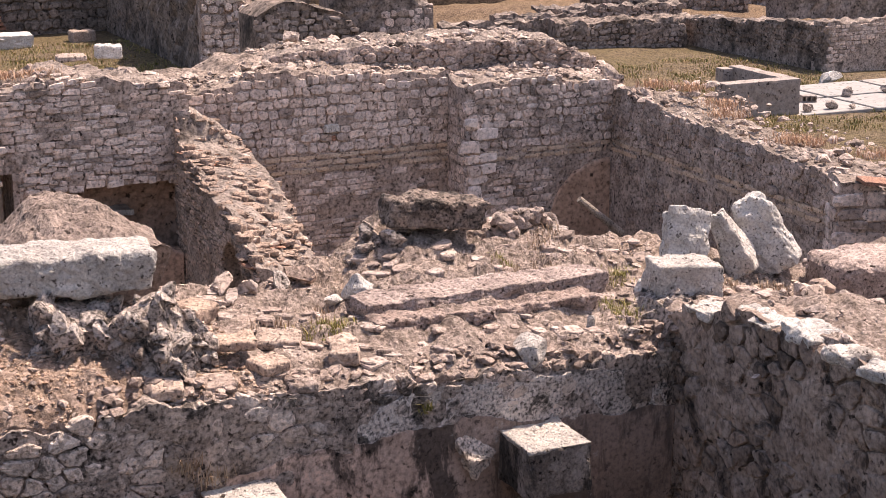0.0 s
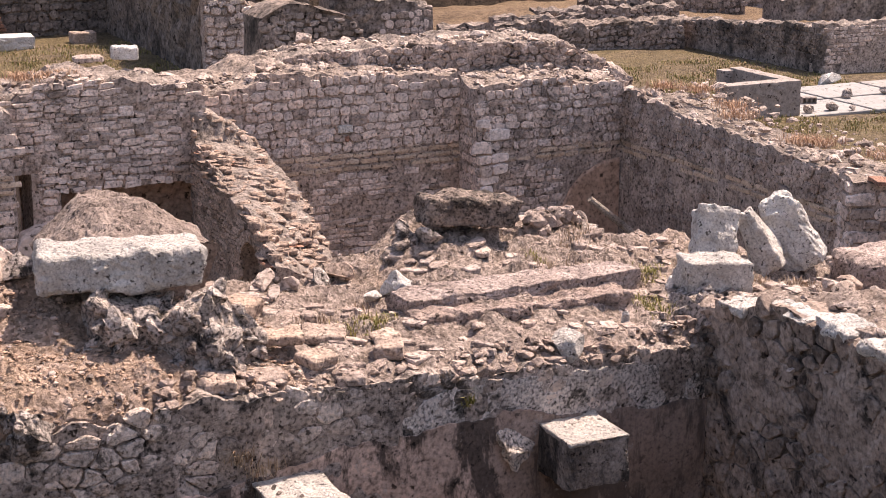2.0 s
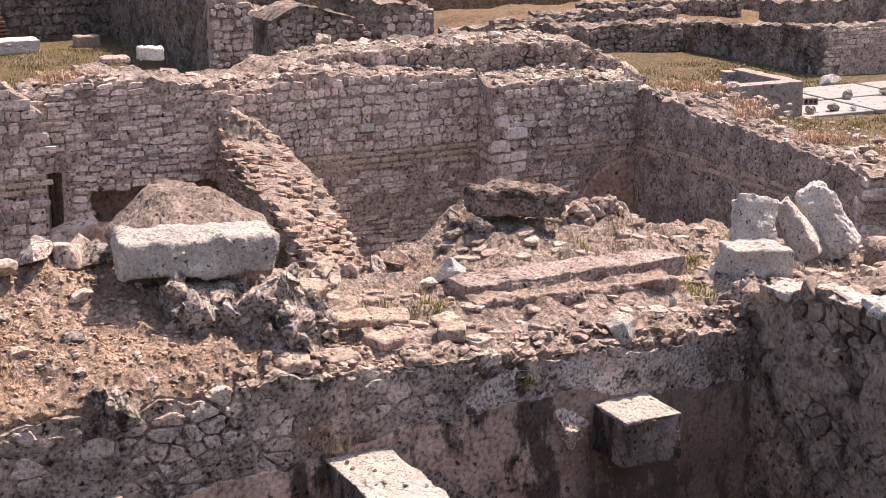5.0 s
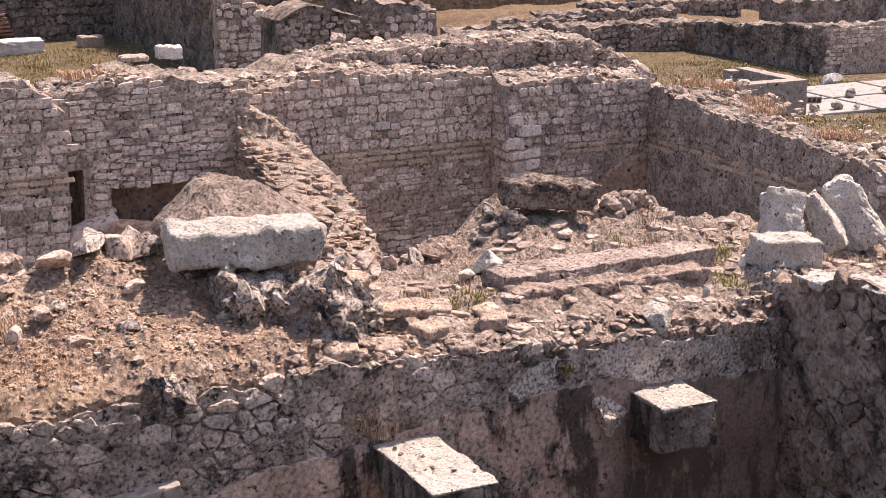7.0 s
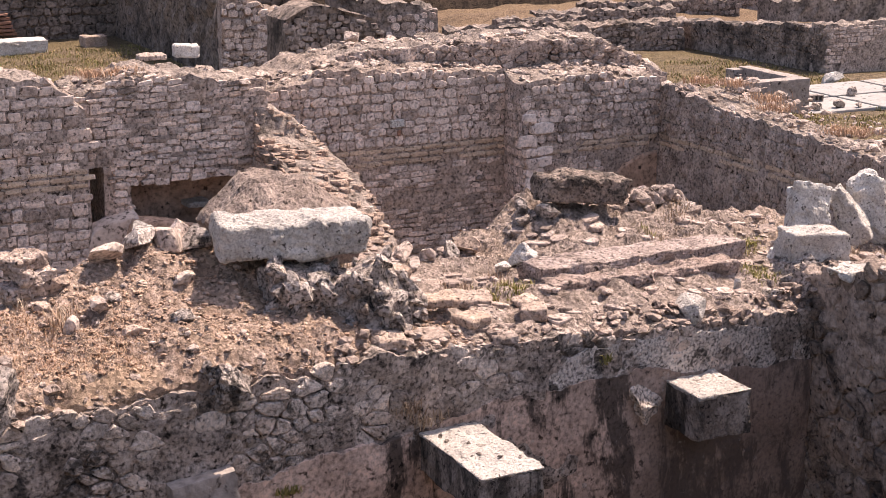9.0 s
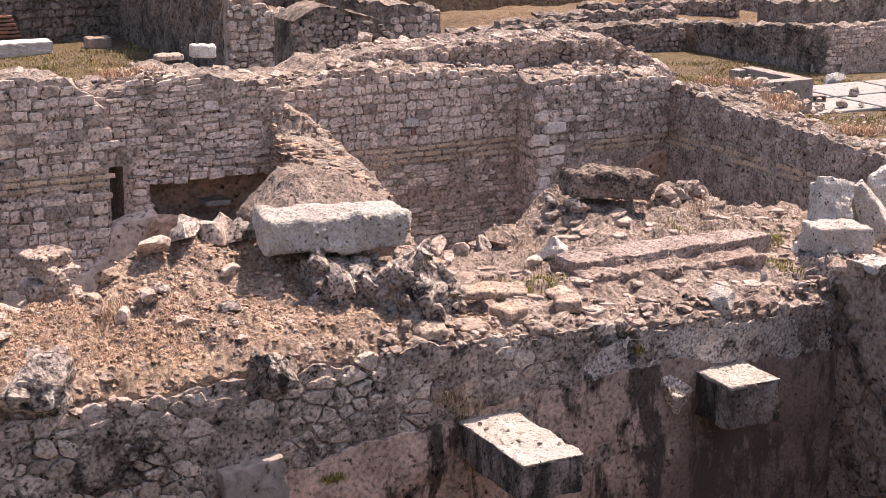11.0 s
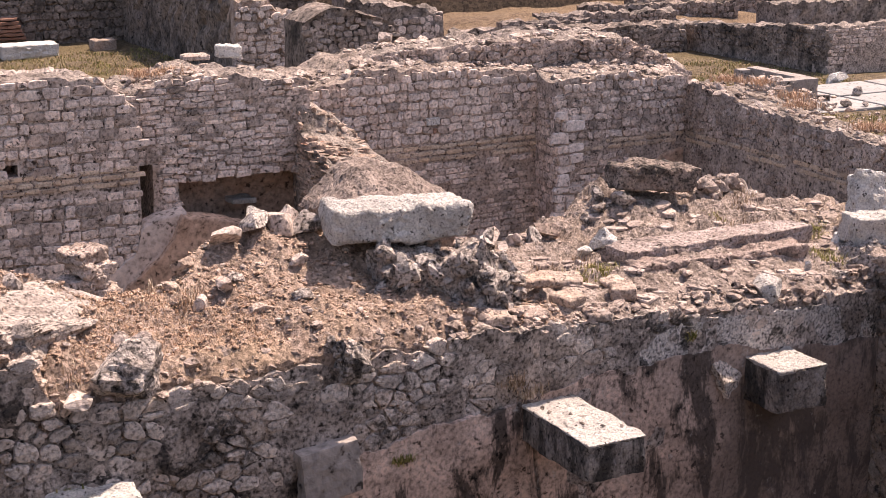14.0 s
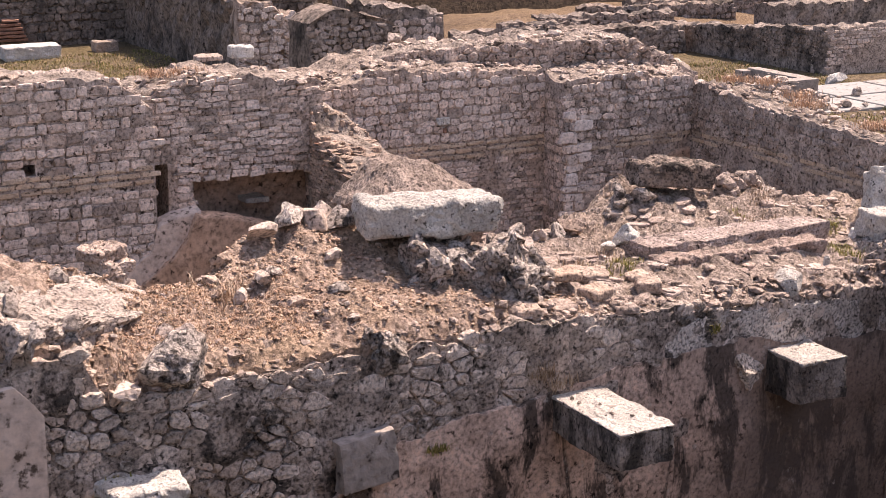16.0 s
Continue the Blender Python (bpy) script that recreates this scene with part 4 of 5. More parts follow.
def moulded_beam():
    root = thing("moulded_beam", "long fallen stone beam with stepped moulding in rubble", "stone beam", at=(6.02, 11.44, 0.17))
    root.rotation_euler = (0, radians(0.7), radians(3))
    dressed("upper_tier", "", (0.0, 0.14, 0.02), (2.36, 0.40, 0.2), 7, BEAMROCK, (0, 0, 0), 0.015, 0.022, parent=root, cuts=50)
    dressed("lower_tier", "", (-0.1, -0.1, -0.14), (2.15, 0.34, 0.25), 8, BEAMROCK, (0, 0, -1.5), 0.02, 0.03, parent=root, cuts=50)


moulded_beam()
dressed("squared_stone", "squared grey stone block at the head of the pit wall", (7.82, 11.2, 0.18), (0.62, 0.42, 0.30), 9, LIME, (2, 3, -14), 0.03, 0.018)
dressed("upright_slab", "white upright slab leaning among the rubble", (8.14, 11.66, 0.22), (0.42, 0.24, 0.56), 10, LIME, (-18, 10, -14), 0.02, 0.022, "stone slab", "upright slabs")
dressed("upright_slab", "grey pointed slab leaning to one side", (8.78, 11.55, 0.13), (0.3, 0.3, 0.64), 11, LIME, (0, -30, -42), 0.03, 0.02, "stone slab", "upright slabs", point=0.5)
dressed("upright_slab", "tall white rounded slab leaning to one side", (9.25, 11.66, 0.1), (0.48, 0.36, 0.78), 12, LIME, (0, -26, -36), 0.09, 0.03, "stone slab", "upright slabs", point=0.34)
dressed("corner_block", "large dark-sided stone block at the terrace edge", (9.98, 11.3, -0.5), (0.95, 0.7, 0.76), 13, BEAMROCK, (0, 0, -10), 0.12, 0.02)

# mortared rubble that carries the block
def lump(name, label, at, size, seed, mat, rough=0.09, turn=0, stones=24, stone_size=(0.07, 0.2), stone_mat=None):
    """A core of old mortar with its broken stones standing out."""
    root = thing(name, label, "masonry lump", at=at)
    root.rotation_euler = (0, 0, radians(turn))
    v, f = cut_rock(seed, 5, 7)
    v = v / (v.max(0) - v.min(0)) * np.array(size)
    nrm = v / np.linalg.norm(v, axis=1)[:, None]
    q = v + seed
    v = v + nrm * (rough * (0.5 * fractal(q, 5.0, 5, seed) + 0.25 * fractal(q, 16, 3, seed + 2)))[:, None]
    obj("core", v, f, mat, root)
    r = np.random.default_rng(seed)
    shapes = []
    for k in range(5):
        rv, rf = cut_rock(seed * 7 + k, 2, 8)
        me = bpy.data.meshes.new("stone")
        me.from_pydata(rv.tolist(), [], rf.tolist())
        me.materials.append(stone_mat or mat)
        shapes.append(me)
    for k in range(stones):
        d = r.normal(size=3) * [1, 1, 0.8] + [0, -0.5, 0.5]
        d /= np.linalg.norm(d)
        hit = v[np.argmax(v @ d - 0.2 * np.linalg.norm(v - d * (v @ d)[:, None], axis=1) * 3)]
        s = r.uniform(*stone_size)
        ob = new("stone", shapes[r.integers(5)])
        ob.parent = root
        ob.matrix_basis = Matrix.LocRotScale(Vector(hit), Euler(r.uniform(0, 6.28, 3)), Vector(s * r.uniform(0.6, 1.2, 3)))


MASS = stone("pale_mortar_mass", (0.53, 0.475, 0.445), (0.28, 0.24, 0.22), (0.09, 0.075, 0.068), 0.58, 0.70, 3.5, grain=15, relief=1.0, vary=0.2, speck=0.8, bloom=0.3)
lump("masonry_lump", "rough mortared rubble carrying the white block", (2.66, 11.18, 0.46), (1.05, 0.66, 0.8), 81, DARKROCK, 0.07, stones=90, stone_size=(0.08, 0.26))
lump("masonry_lump", "dark crumbling mortared rubble beside the white block", (3.0, 10.82, 0.36), (0.78, 0.62, 0.78), 82, DARKROCK, 0.09, stones=130, stone_size=(0.06, 0.2))
lump("masonry_lump", "dark rounded lump on the lip of the retaining wall", (1.42, 10.2, 0.24), (0.38, 0.32, 0.36), 83, DARKROCK, 0.06, stones=14, stone_size=(0.05, 0.12))
rock("masonry_lump", "dark broken lump of masonry standing on the wall end", (-0.46, 10.12, 0.2), (0.62, 0.4, 0.5), 92, DARKROCK, 25, 12, "masonry lump", level=4, rough=0.05)
lump("masonry_lump", "pale sloping mass of old mortar and stone", (-1.5, 10.78, 0.54), (2.3, 1.75, 1.0), 85, MASS, 0.14, 10, stones=14, stone_size=(0.07, 0.2))
lump("masonry_lump", "broken rubble core below the tilted dark slab", (5.4, 12.72, 0.42), (0.5, 0.4, 0.5), 87, DARKROCK, 0.09, stones=26, stone_size=(0.07, 0.2))
lump("masonry_lump", "broken rubble core on the terrace crest", (7.0, 12.95, 0.4), (1.1, 0.55, 0.45), 88, RUBBLE, 0.09, stones=60, stone_size=(0.08, 0.24))
lump("masonry_lump", "crumbled wall head beside the squared stone", (7.5, 10.95, 0.02), (0.5, 0.6, 0.4), 89, DARKROCK, 0.09, stones=40)
for k in range(4):
    dressed("stacked_stone", "flat rough stone in a small pile", (2.35 + 0.06 * (-1) ** k, 22.3, -2.6 + 0.21 * k), (0.75 - 0.06 * k, 0.6, 0.22), 240 + k, RUBBLE, (0, 3 * (-1) ** k, 9 * k), 0.05, 0.03, "stone", "pile of flat stones")
dressed("rubble_footing", "rough footing stone below a pile of flat stones", (2.35, 22.3, -4.0), (1.1, 0.9, 1.42), 245, RUBBLE, (0, 0, 0), 0.15, 0.04, "stone")
dressed("broken_ledge", "broken pale ledge stone low on the retaining wall", (-0.78, 9.85, -0.5), (0.62, 0.5, 0.14), 90, LIME, (0, 4, 6), 0.04, 0.02)


def flat_stone(label, x, y, size, seed, mat, turn=0, tip=0, up=0.0):
    z = float(land(x, y)[0]) - 0.03 + up
    dressed("flat_stone", label, (x, y, z), size, seed, mat, (tip, 0, turn), 0.03, 0.012, "stone", "flat stones on the terrace", cuts=10)


flat_stone("pale yellowish flat stone on the wall lip", 2.9, 10.4, (0.26, 0.22, 0.11), 91, PINKROCK, -10, 6)
flat_stone("flat brownish stone lying on rubble", 3.74, 10.6, (0.27, 0.24, 0.1), 92, PINKROCK, 20, 6, 0.03)
flat_stone("flat grey stone lying on rubble", 3.55, 10.9, (0.38, 0.25, 0.09), 93, PINKROCK, -8, 4, 0.08)
flat_stone("flat pinkish stone lying on soil", 4.0, 11.1, (0.36, 0.26, 0.09), 94, PINKROCK, -22, 8, 0.05)
flat_stone("squared reddish-grey stone tilted on soil", 4.4, 10.72, (0.24, 0.2, 0.12), 95, PINKROCK, -25, 8, 0.04)
flat_stone("pale flat stone beside the white block", 3.5, 11.75, (0.28, 0.3, 0.13), 96, PINKROCK, 30, 6, 0.04)
flat_stone("small flat stone beside the beam", 4.5, 11.05, (0.24, 0.18, 0.07), 97, PINKROCK, 10, 6)
flat_stone("pale rough stone bedded in the wall lip", 3.3, 10.5, (0.26, 0.22, 0.08), 98, RUBBLE, 5, 6)
flat_stone("pale rough stone bedded in the wall lip", 3.95, 10.42, (0.22, 0.2, 0.09), 99, RUBBLE, -12, 0)

WHITE = "white angular stone lying on the rubble"
GREY = "grey angular rock lying on the rubble"
TAN = "brownish angular stone lying in dry soil"
for label, x, y, size, seed, mat in (
        (WHITE, 5.98, 10.55, (0.28, 0.24, 0.32), 101, LIME), (GREY, 5.05, 12.0, (0.30, 0.24, 0.24), 102, LIME),
        (GREY, 4.5, 12.5, (0.22, 0.2, 0.26), 103, DARKROCK), (WHITE, 4.8, 11.98, (0.18, 0.16, 0.12), 104, LIME),
        (GREY, 4.12, 12.25, (0.2, 0.18, 0.17), 105, LOOSE), (GREY, 4.75, 12.6, (0.3, 0.2, 0.18), 106, PINKROCK),
        (GREY, 4.15, 12.6, (0.35, 0.2, 0.12), 107, DARKROCK), (GREY, 0.95, 11.72, (0.34, 0.26, 0.2), 108, LOOSE),
        (GREY, 1.24, 11.82, (0.42, 0.28, 0.2), 109, DARKROCK), (GREY, 1.52, 11.85, (0.32, 0.26, 0.22), 110, LOOSE),
        (GREY, 1.38, 11.95, (0.26, 0.22, 0.24), 141, LIME), (GREY, 1.66, 11.98, (0.24, 0.2, 0.26), 142, LOOSE),
        (GREY, 1.78, 11.8, (0.28, 0.24, 0.24), 111, DARKROCK), (TAN, 1.52, 11.4, (0.24, 0.16, 0.12), 112, LOOSE),
        (TAN, 0.5, 11.45, (0.26, 0.14, 0.14), 113, PINKROCK), (TAN, 0.72, 11.1, (0.2, 0.15, 0.13), 114, LOOSE),
        (TAN, 0.85, 11.2, (0.22, 0.12, 0.1), 115, DARKROCK), (TAN, 0.9, 10.75, (0.26, 0.16, 0.1), 116, PINKROCK),
        (TAN, 1.35, 10.85, (0.2, 0.15, 0.12), 117, DARKROCK), (TAN, 0.45, 10.95, (0.14, 0.12, 0.16), 118, LOOSE),
        (TAN, 1.25, 10.4, (0.16, 0.1, 0.07), 119, LOOSE), (TAN, 0.3, 11.2, (0.16, 0.14, 0.14), 120, PINKROCK),
        (WHITE, 7.62, 11.45, (0.18, 0.16, 0.16), 121, LIME), (WHITE, 6.75, 10.95, (0.08, 0.08, 0.16), 122, LIME),
        (GREY, 5.35, 11.05, (0.2, 0.12, 0.06), 123, LOOSE), (GREY, 5.6, 12.55, (0.26, 0.2, 0.2), 124, DARKROCK),
        (WHITE, 7.9, 9.45, (0.22, 0.2, 0.12), 129, LOOSE), (GREY, 8.95, 10.75, (0.3, 0.24, 0.24), 130, PINKROCK),
        (GREY, 8.7, 10.6, (0.24, 0.2, 0.16), 131, LOOSE), (GREY, 8.3, 9.9, (0.24, 0.24, 0.14), 132, PINKROCK),
        (GREY, 6.9, 12.7, (0.28, 0.2, 0.16), 133, LOOSE), (GREY, 2.2, 11.05, (0.2, 0.12, 0.1), 134, PINKROCK),
        (GREY, -0.15, 10.5, (0.22, 0.16, 0.18), 135, LOOSE), (GREY, -0.35, 10.45, (0.16, 0.14, 0.14), 136, LOOSE),
        (GREY, -0.8, 9.95, (0.3, 0.2, 0.14), 137, LOOSE), (GREY, 3.9, 12.35, (0.3, 0.2, 0.2), 138, LOOSE),
        (GREY, 7.45, 12.75, (0.24, 0.2, 0.16), 139, DARKROCK), (GREY, 7.0, 10.75, (0.22, 0.2, 0.14), 140, DARKROCK)):
    rock("rock", label, (x, y, float(land(x, y)[0]) - 0.25 * size[2]), size, seed, mat, seed * 37 % 360, category="rock", group="loose rocks on the terrace")


gx, gy = np.meshgrid(np.arange(-1.5, 10.6, 0.02), np.arange(6.5, 13.5, 0.02), indexing="ij")
LAND_Z = land(gx.ravel(), gy.ravel()).reshape(gx.shape)


def terrace_spot(x0, x1, y0, y1):
    def place(rng):
        x, y = rng.uniform(x0, x1), rng.uniform(y0, y1)
        if x < 7.3 and y < front_y(x) + 0.03:
            return None
        return x, y, float(LAND_Z[int((x + 1.5) / 0.02), int((y - 6.5) / 0.02)])
    return place


scatter("pebbles", "pale broken stones scattered over the terrace", 3000, terrace_spot(3.2, 8.6, 10.1, 13.2), (0.014, 0.085), CHIP, 72, sink=0.48)
flat_pieces("stone_chips", "thin pale broken stones lying flat on the terrace", 130, terrace_spot(3.4, 8.4, 10.4, 13.0), CHIP, 76, (0.06, 0.26), 0.018)
scatter("soil_clods", "small brown clods of dry earth", 9000, terrace_spot(-1.1, 3.6, 9.95, 12.0), (0.012, 0.07), CLOD, 77)
scatter("pebbles", "brownish stones scattered in dry soil", 900, terrace_spot(-0.8, 3.4, 9.95, 12.0), (0.015, 0.10), LOOSE, 73)
scatter("pebbles", "stones scattered on the head of the pit wall", 700, terrace_spot(7.3, 10.3, 7.0, 12.3), (0.03, 0.16), LOOSE, 74)
def on_lip(g):
    x, d = g.uniform(-1.8, 7.3), g.uniform(0.0, 0.22)
    if -1.1 < x < 2.4 and g.random() < 0.45:
        return None
    return x, float(front_y(x)) + d, float(terrace(x, front_y(x) + d))


scatter("wall_lip_rubble", "broken stones along the lip of the retaining wall", 700, on_lip, (0.05, 0.2), RUBBLE, 75, sink=0.45)


def grass(name, label, spots, height, mat, seed, lean=0.9, width=0.006, category="grass"):
    """Bent blades as one object. spots: roots."""
    rng = np.random.default_rng(seed)
    roots = np.array(spots)
    n = len(roots)
    a = rng.uniform(0, 2 * np.pi, n)
    h = height * rng.uniform(0.35, 1.2, n)
    d = np.stack([np.cos(a), np.sin(a), np.zeros(n)], 1)
    side = np.stack([-np.sin(a), np.cos(a), np.zeros(n)], 1) * width
    bend = h * lean * rng.uniform(0.1, 1.0, n)
    mid = roots + d * (bend * 0.35)[:, None] + np.array([0, 0, 1]) * (h * 0.6)[:, None]
    tip = roots + d * bend[:, None] + np.array([0, 0, 1]) * (h * np.sqrt(np.clip(1 - (bend / np.maximum(h * 1.6, 1e-6)) ** 2, 0.05, 1)))[:, None]
    v = np.stack([roots - side, roots + side, mid - side * .8, mid + side * .8, tip], 1).reshape(-1, 3)
    k = np.arange(n) * 5
    f = np.concatenate([np.stack([k, k + 1, k + 3], 1), np.stack([k, k + 3, k + 2], 1), np.stack([k + 2, k + 3, k + 4], 1)])
    return tagged(obj(name, v, f, mat), label, category, kind="stuff")


def tufts(rng, n, per, box, spread, height=land):
    out = []
    for _ in range(n):
        cx, cy = rng.uniform(box[0], box[1]), rng.uniform(box[2], box[3])
        x = cx + rng.normal(0, spread, per)
        y = cy + rng.normal(0, spread, per)
        ok = (x > 7.3) | (y > front_y(x) + 0.02)
        x, y = x[ok], y[ok]
        if len(x):
            out.append(np.stack([x, y, height(x, y) - 0.005], 1))
    return np.concatenate(out)


rng = np.random.default_rng(5)
litter = np.concatenate([tufts(rng, 170, 45, (-1.2, 3.2, 10.0, 12.0), 0.1), tufts(rng, 60, 45, (-0.6, 1.2, 10.3, 11.3), 0.12), tufts(rng, 60, 30, (3.2, 8.6, 10.4, 12.9), 0.08)])
grass("straw_litter", "short dry straw covering the soil", litter[litter[:, 1] > front_y(litter[:, 0]) + 0.22], 0.016, STRAW, 1, 5.0, 0.003)
dry = np.concatenate([tufts(rng, 4, 30, box, 0.06) for box in ((3.9, 4.7, 11.3, 11.9), (6.6, 7.5, 11.3, 12.9), (0.1, 0.6, 10.7, 11.3), (-0.9, -0.5, 9.9, 10.2), (3.0, 3.6, 11.7, 12.2), (5.8, 6.9, 11.6, 12.3), (8.0, 9.4, 10.6, 11.6))])
mat_grass = tufts(rng, 110, 34, (-0.7, 0.9, 10.35, 11.25), 0.09)
grass("straw_mat", "thick mat of tawny dry grass on the soil", mat_grass[mat_grass[:, 1] > front_y(mat_grass[:, 0]) + 0.2], 0.045, RUSSET, 7, 1.8, 0.003)
grass("dry_grass", "tufts of tall dry yellow grass", dry, 0.11, STRAW, 2, 0.9, 0.004)
lush = np.concatenate([tufts(rng, 5, 60, (4.25, 4.65, 11.15, 11.45), 0.06), tufts(rng, 4, 50, (7.0, 7.25, 11.0, 11.2), 0.05), tufts(rng, 3, 60, (7.4, 7.6, 11.55, 11.8), 0.06), tufts(rng, 2, 40, (6.3, 6.5, 12.0, 12.2), 0.05)])
grass("green_weeds", "small green weeds among the stones", lush, 0.07, GREEN, 3, 1.4, 0.004, "weeds")


# small things in the sunken room
def timber():
    bm = bmesh.new()
    bmesh.ops.create_cone(bm, cap_ends=True, segments=10, radius1=0.07, radius2=0.06, depth=1.1)
    ob = part("timber", bm, WOOD)
    ob.matrix_basis = look((14.35, 23.6, -2.6), (14.95, 23.5, -3.1)) 
    tagged(ob, "grey weathered timber leaning in the room corner", "timber")


WOOD = stone("grey_timber", (0.42, 0.36, 0.31), (0.24, 0.195, 0.165), grain=18, relief=0.5, vary=0.1, streak=(3, 3, 0.4))
timber()
dressed("inset_brick", "white brick set in the rubble wall", (10.03, 25.76, -1.07), (0.27, 0.1, 0.14), 302, LIME, (0, 0, 0), 0.02, 0.006, "brick", cuts=6)
dressed("inset_brick", "red brick set below a white one", (10.07, 25.77, -1.24), (0.09, 0.07, 0.11), 303, TILE, (0, 0, 0), 0.02, 0.006, "brick", cuts=6)
dressed("red_tile", "red tile lying on the short pier", (15.15, 17.3, -0.8), (0.42, 0.4, 0.07), 304, TILE, (0, 4, -20), 0.015, 0.01, "roof tile", cuts=6)


def wall_tuft(x, z, n, spread, drop=0.0):
    a = rng.normal(0, spread, n)
    return np.stack([x + a, np.full(n, float(front_y(x))) - 0.04, z + rng.normal(0, spread * 0.4, n)], 1)


rng = np.random.default_rng(17)
grass("wall_weeds", "small green weeds rooted in the retaining wall", np.concatenate([wall_tuft(4.95, -0.2, 24, 0.03), wall_tuft(-0.95, -0.42, 60, 0.06), wall_tuft(1.9, -0.75, 40, 0.05)]), 0.09, GREEN, 18, 1.2, 0.008, "weeds")
grass("wall_straw", "dry straw tuft hanging on the retaining wall", np.concatenate([wall_tuft(3.0, -0.3, 70, 0.07), wall_tuft(3.15, -0.42, 60, 0.08)]), 0.14, STRAW, 19, 1.3, 0.004)


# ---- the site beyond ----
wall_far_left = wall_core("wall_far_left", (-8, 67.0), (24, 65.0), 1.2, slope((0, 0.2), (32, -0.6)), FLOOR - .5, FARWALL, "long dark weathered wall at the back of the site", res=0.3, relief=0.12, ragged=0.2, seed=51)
masonry(wall_far_left, (-8, 66.95, 0), (0.998, -0.0624, 0), (-0.0624, -0.998, 0), 32, lambda u: -0.6, -3.9, 0.35, 0.5, FARWALL, 52, 0.06, limit=0, jitter=3)
wall_heap = wall_core("wall_heap", (14.85, 50.4), (18.2, 50.0), 1.2, slope((0, -1.0), (1.2, -1.25), (2.2, -1.7), (3.35, -2.8)), FLOOR - .5, RUBBLE, "collapsed rubble wall stepping down", res=0.15, relief=0.12, ragged=0.25, seed=53)
masonry(wall_heap, (14.85, 50.35, 0), (1, -0.1, 0), (-0.1, -1, 0), 3.4, slope((0, -1.1), (2.2, -1.6), (3.4, -2.7)), -3.9, 0.22, 0.32, PALE, 54, 0.08, jitter=4, limit=120)
wall_return = wall_core("wall_far_return", (15.2, 66.0), (14.9, 51.0), 1.0, lambda u: -1.0, FLOOR - .5, FARWALL, "dark wall running back from the collapsed wall", res=0.3, relief=0.12, ragged=0.15, seed=59)
wall_dark = wall_core("wall_dark_stub", (14.0, 42.0), (17.1, 42.0), 1.6, slope((0, -0.95), (0.5, -0.62), (1.1, -0.55), (2.7, -1.0), (3.1, -1.5)), FLOOR - .5, FARWALL, "dark stub of wall with a pale crust on top", res=0.12, relief=0.08, ragged=0.05, seed=55)
masonry(wall_dark, (14.0, 42.0, 0), (1, 0, 0), (0, -1, 0), 3.1, slope((0, -1.05), (0.5, -0.75), (1.1, -0.68), (2.7, -1.1), (3.1, -1.6)), -3.0, 0.18, 0.26, FARSTONE, 56, 0.05, jitter=3, limit=160)
wall_block = wall_core("wall_far_block", (22.5, 58.6), (26.75, 58.0), 2.0, slope((0, -2.0), (4.2, -2.75)), FLOOR - .5, FARWALL, "grey stub of wall at the back of the site", res=0.2, relief=0.08, ragged=0.15, seed=57)
masonry(wall_block, (24.6, 58.3, 0), (1, -0.14, 0), (-0.14, -1, 0), 2.1, lambda u: -2.85, -3.9, 0.3, 0.4, PALE, 58, 0.06, jitter=3, limit=60)
for k, (a, b, top, th) in enumerate((((26.4, 56.4), (30.6, 55.6), -3.4, 0.9), ((29.2, 57.2), (33.2, 56.8), -3.35, 0.8), ((30.5, 54.6), (36.0, 53.6), -3.35, 1.2),
                                     ((33.0, 60.5), (40.0, 60.0), -3.55, 1.0), ((40.0, 63.5), (49.5, 62.0), -3.4, 1.2), ((36.2, 62.0), (44, 60.5), -3.4, 1.0))):
    lw = wall_core("wall_low", a, b, th, lambda u: top, FLOOR - .6, FARWALL, "low ruined rubble wall in the distance", res=0.12, relief=0.1, ragged=0.11, seed=60 + k)
    dx, dy = b[0] - a[0], b[1] - a[1]
    ln = math.hypot(dx, dy)
    masonry(lw, (a[0], a[1], 0), (dx / ln, dy / ln, 0), (dy / ln, -dx / ln, 0), ln, lambda u: top - 0.05, -4.5, 0.22, 0.3, FARSTONE, 160 + k, 0.06, jitter=3, limit=70)
east_top = slope((0, -3.45), (4.5, -3.15), (10, -2.66))
# Face turned from the sun: its shade is put into the dark stone colour.
wall_east = wall_core("wall_far_east", (36.5, 55.2), (36.5, 45.2), 0.9, east_top, FLOOR - 1.2, FARWALL, "long wall with a pale crust, shade of its face put into dark stone", res=0.15, relief=0.06, ragged=0.1, seed=68)
masonry(wall_east, (36.5, 55.2, 0), (0, -1, 0), (-1, 0, 0), 10, east_top, -4.0, 0.19, 0.3, FARWALL, 69, 0.05, limit=160)
wall_corner = wall_core("wall_far_corner", (36.5, 45.2), (46.0, 45.2), 0.9, lambda u: -2.68, FLOOR - 1.2, MORTAR, "pale squared masonry end of a far wall", res=0.15, relief=0.04, ragged=0.1, seed=70)
masonry(wall_corner, (36.5, 45.2, 0), (1, 0, 0), (0, -1, 0), 5.0, lambda u: -2.72, -4.4, 0.16, 0.27, PALE, 71, 0.04, square=True, limit=200, keep=lambda u, z: z > -4.3 + 0.45 * u)
# Added dark wall that stands in for the shade of a deep gap.
wall_dark_gap = wall_core("wall_far_shade", (43.5, 57.0), (60, 57.0), 1.5, lambda u: -3.2, FLOOR - 1.2, FARWALL, "added dark wall in place of a shaded gap at the back of the site", res=0.3, relief=0.1, ragged=0.15, seed=72)


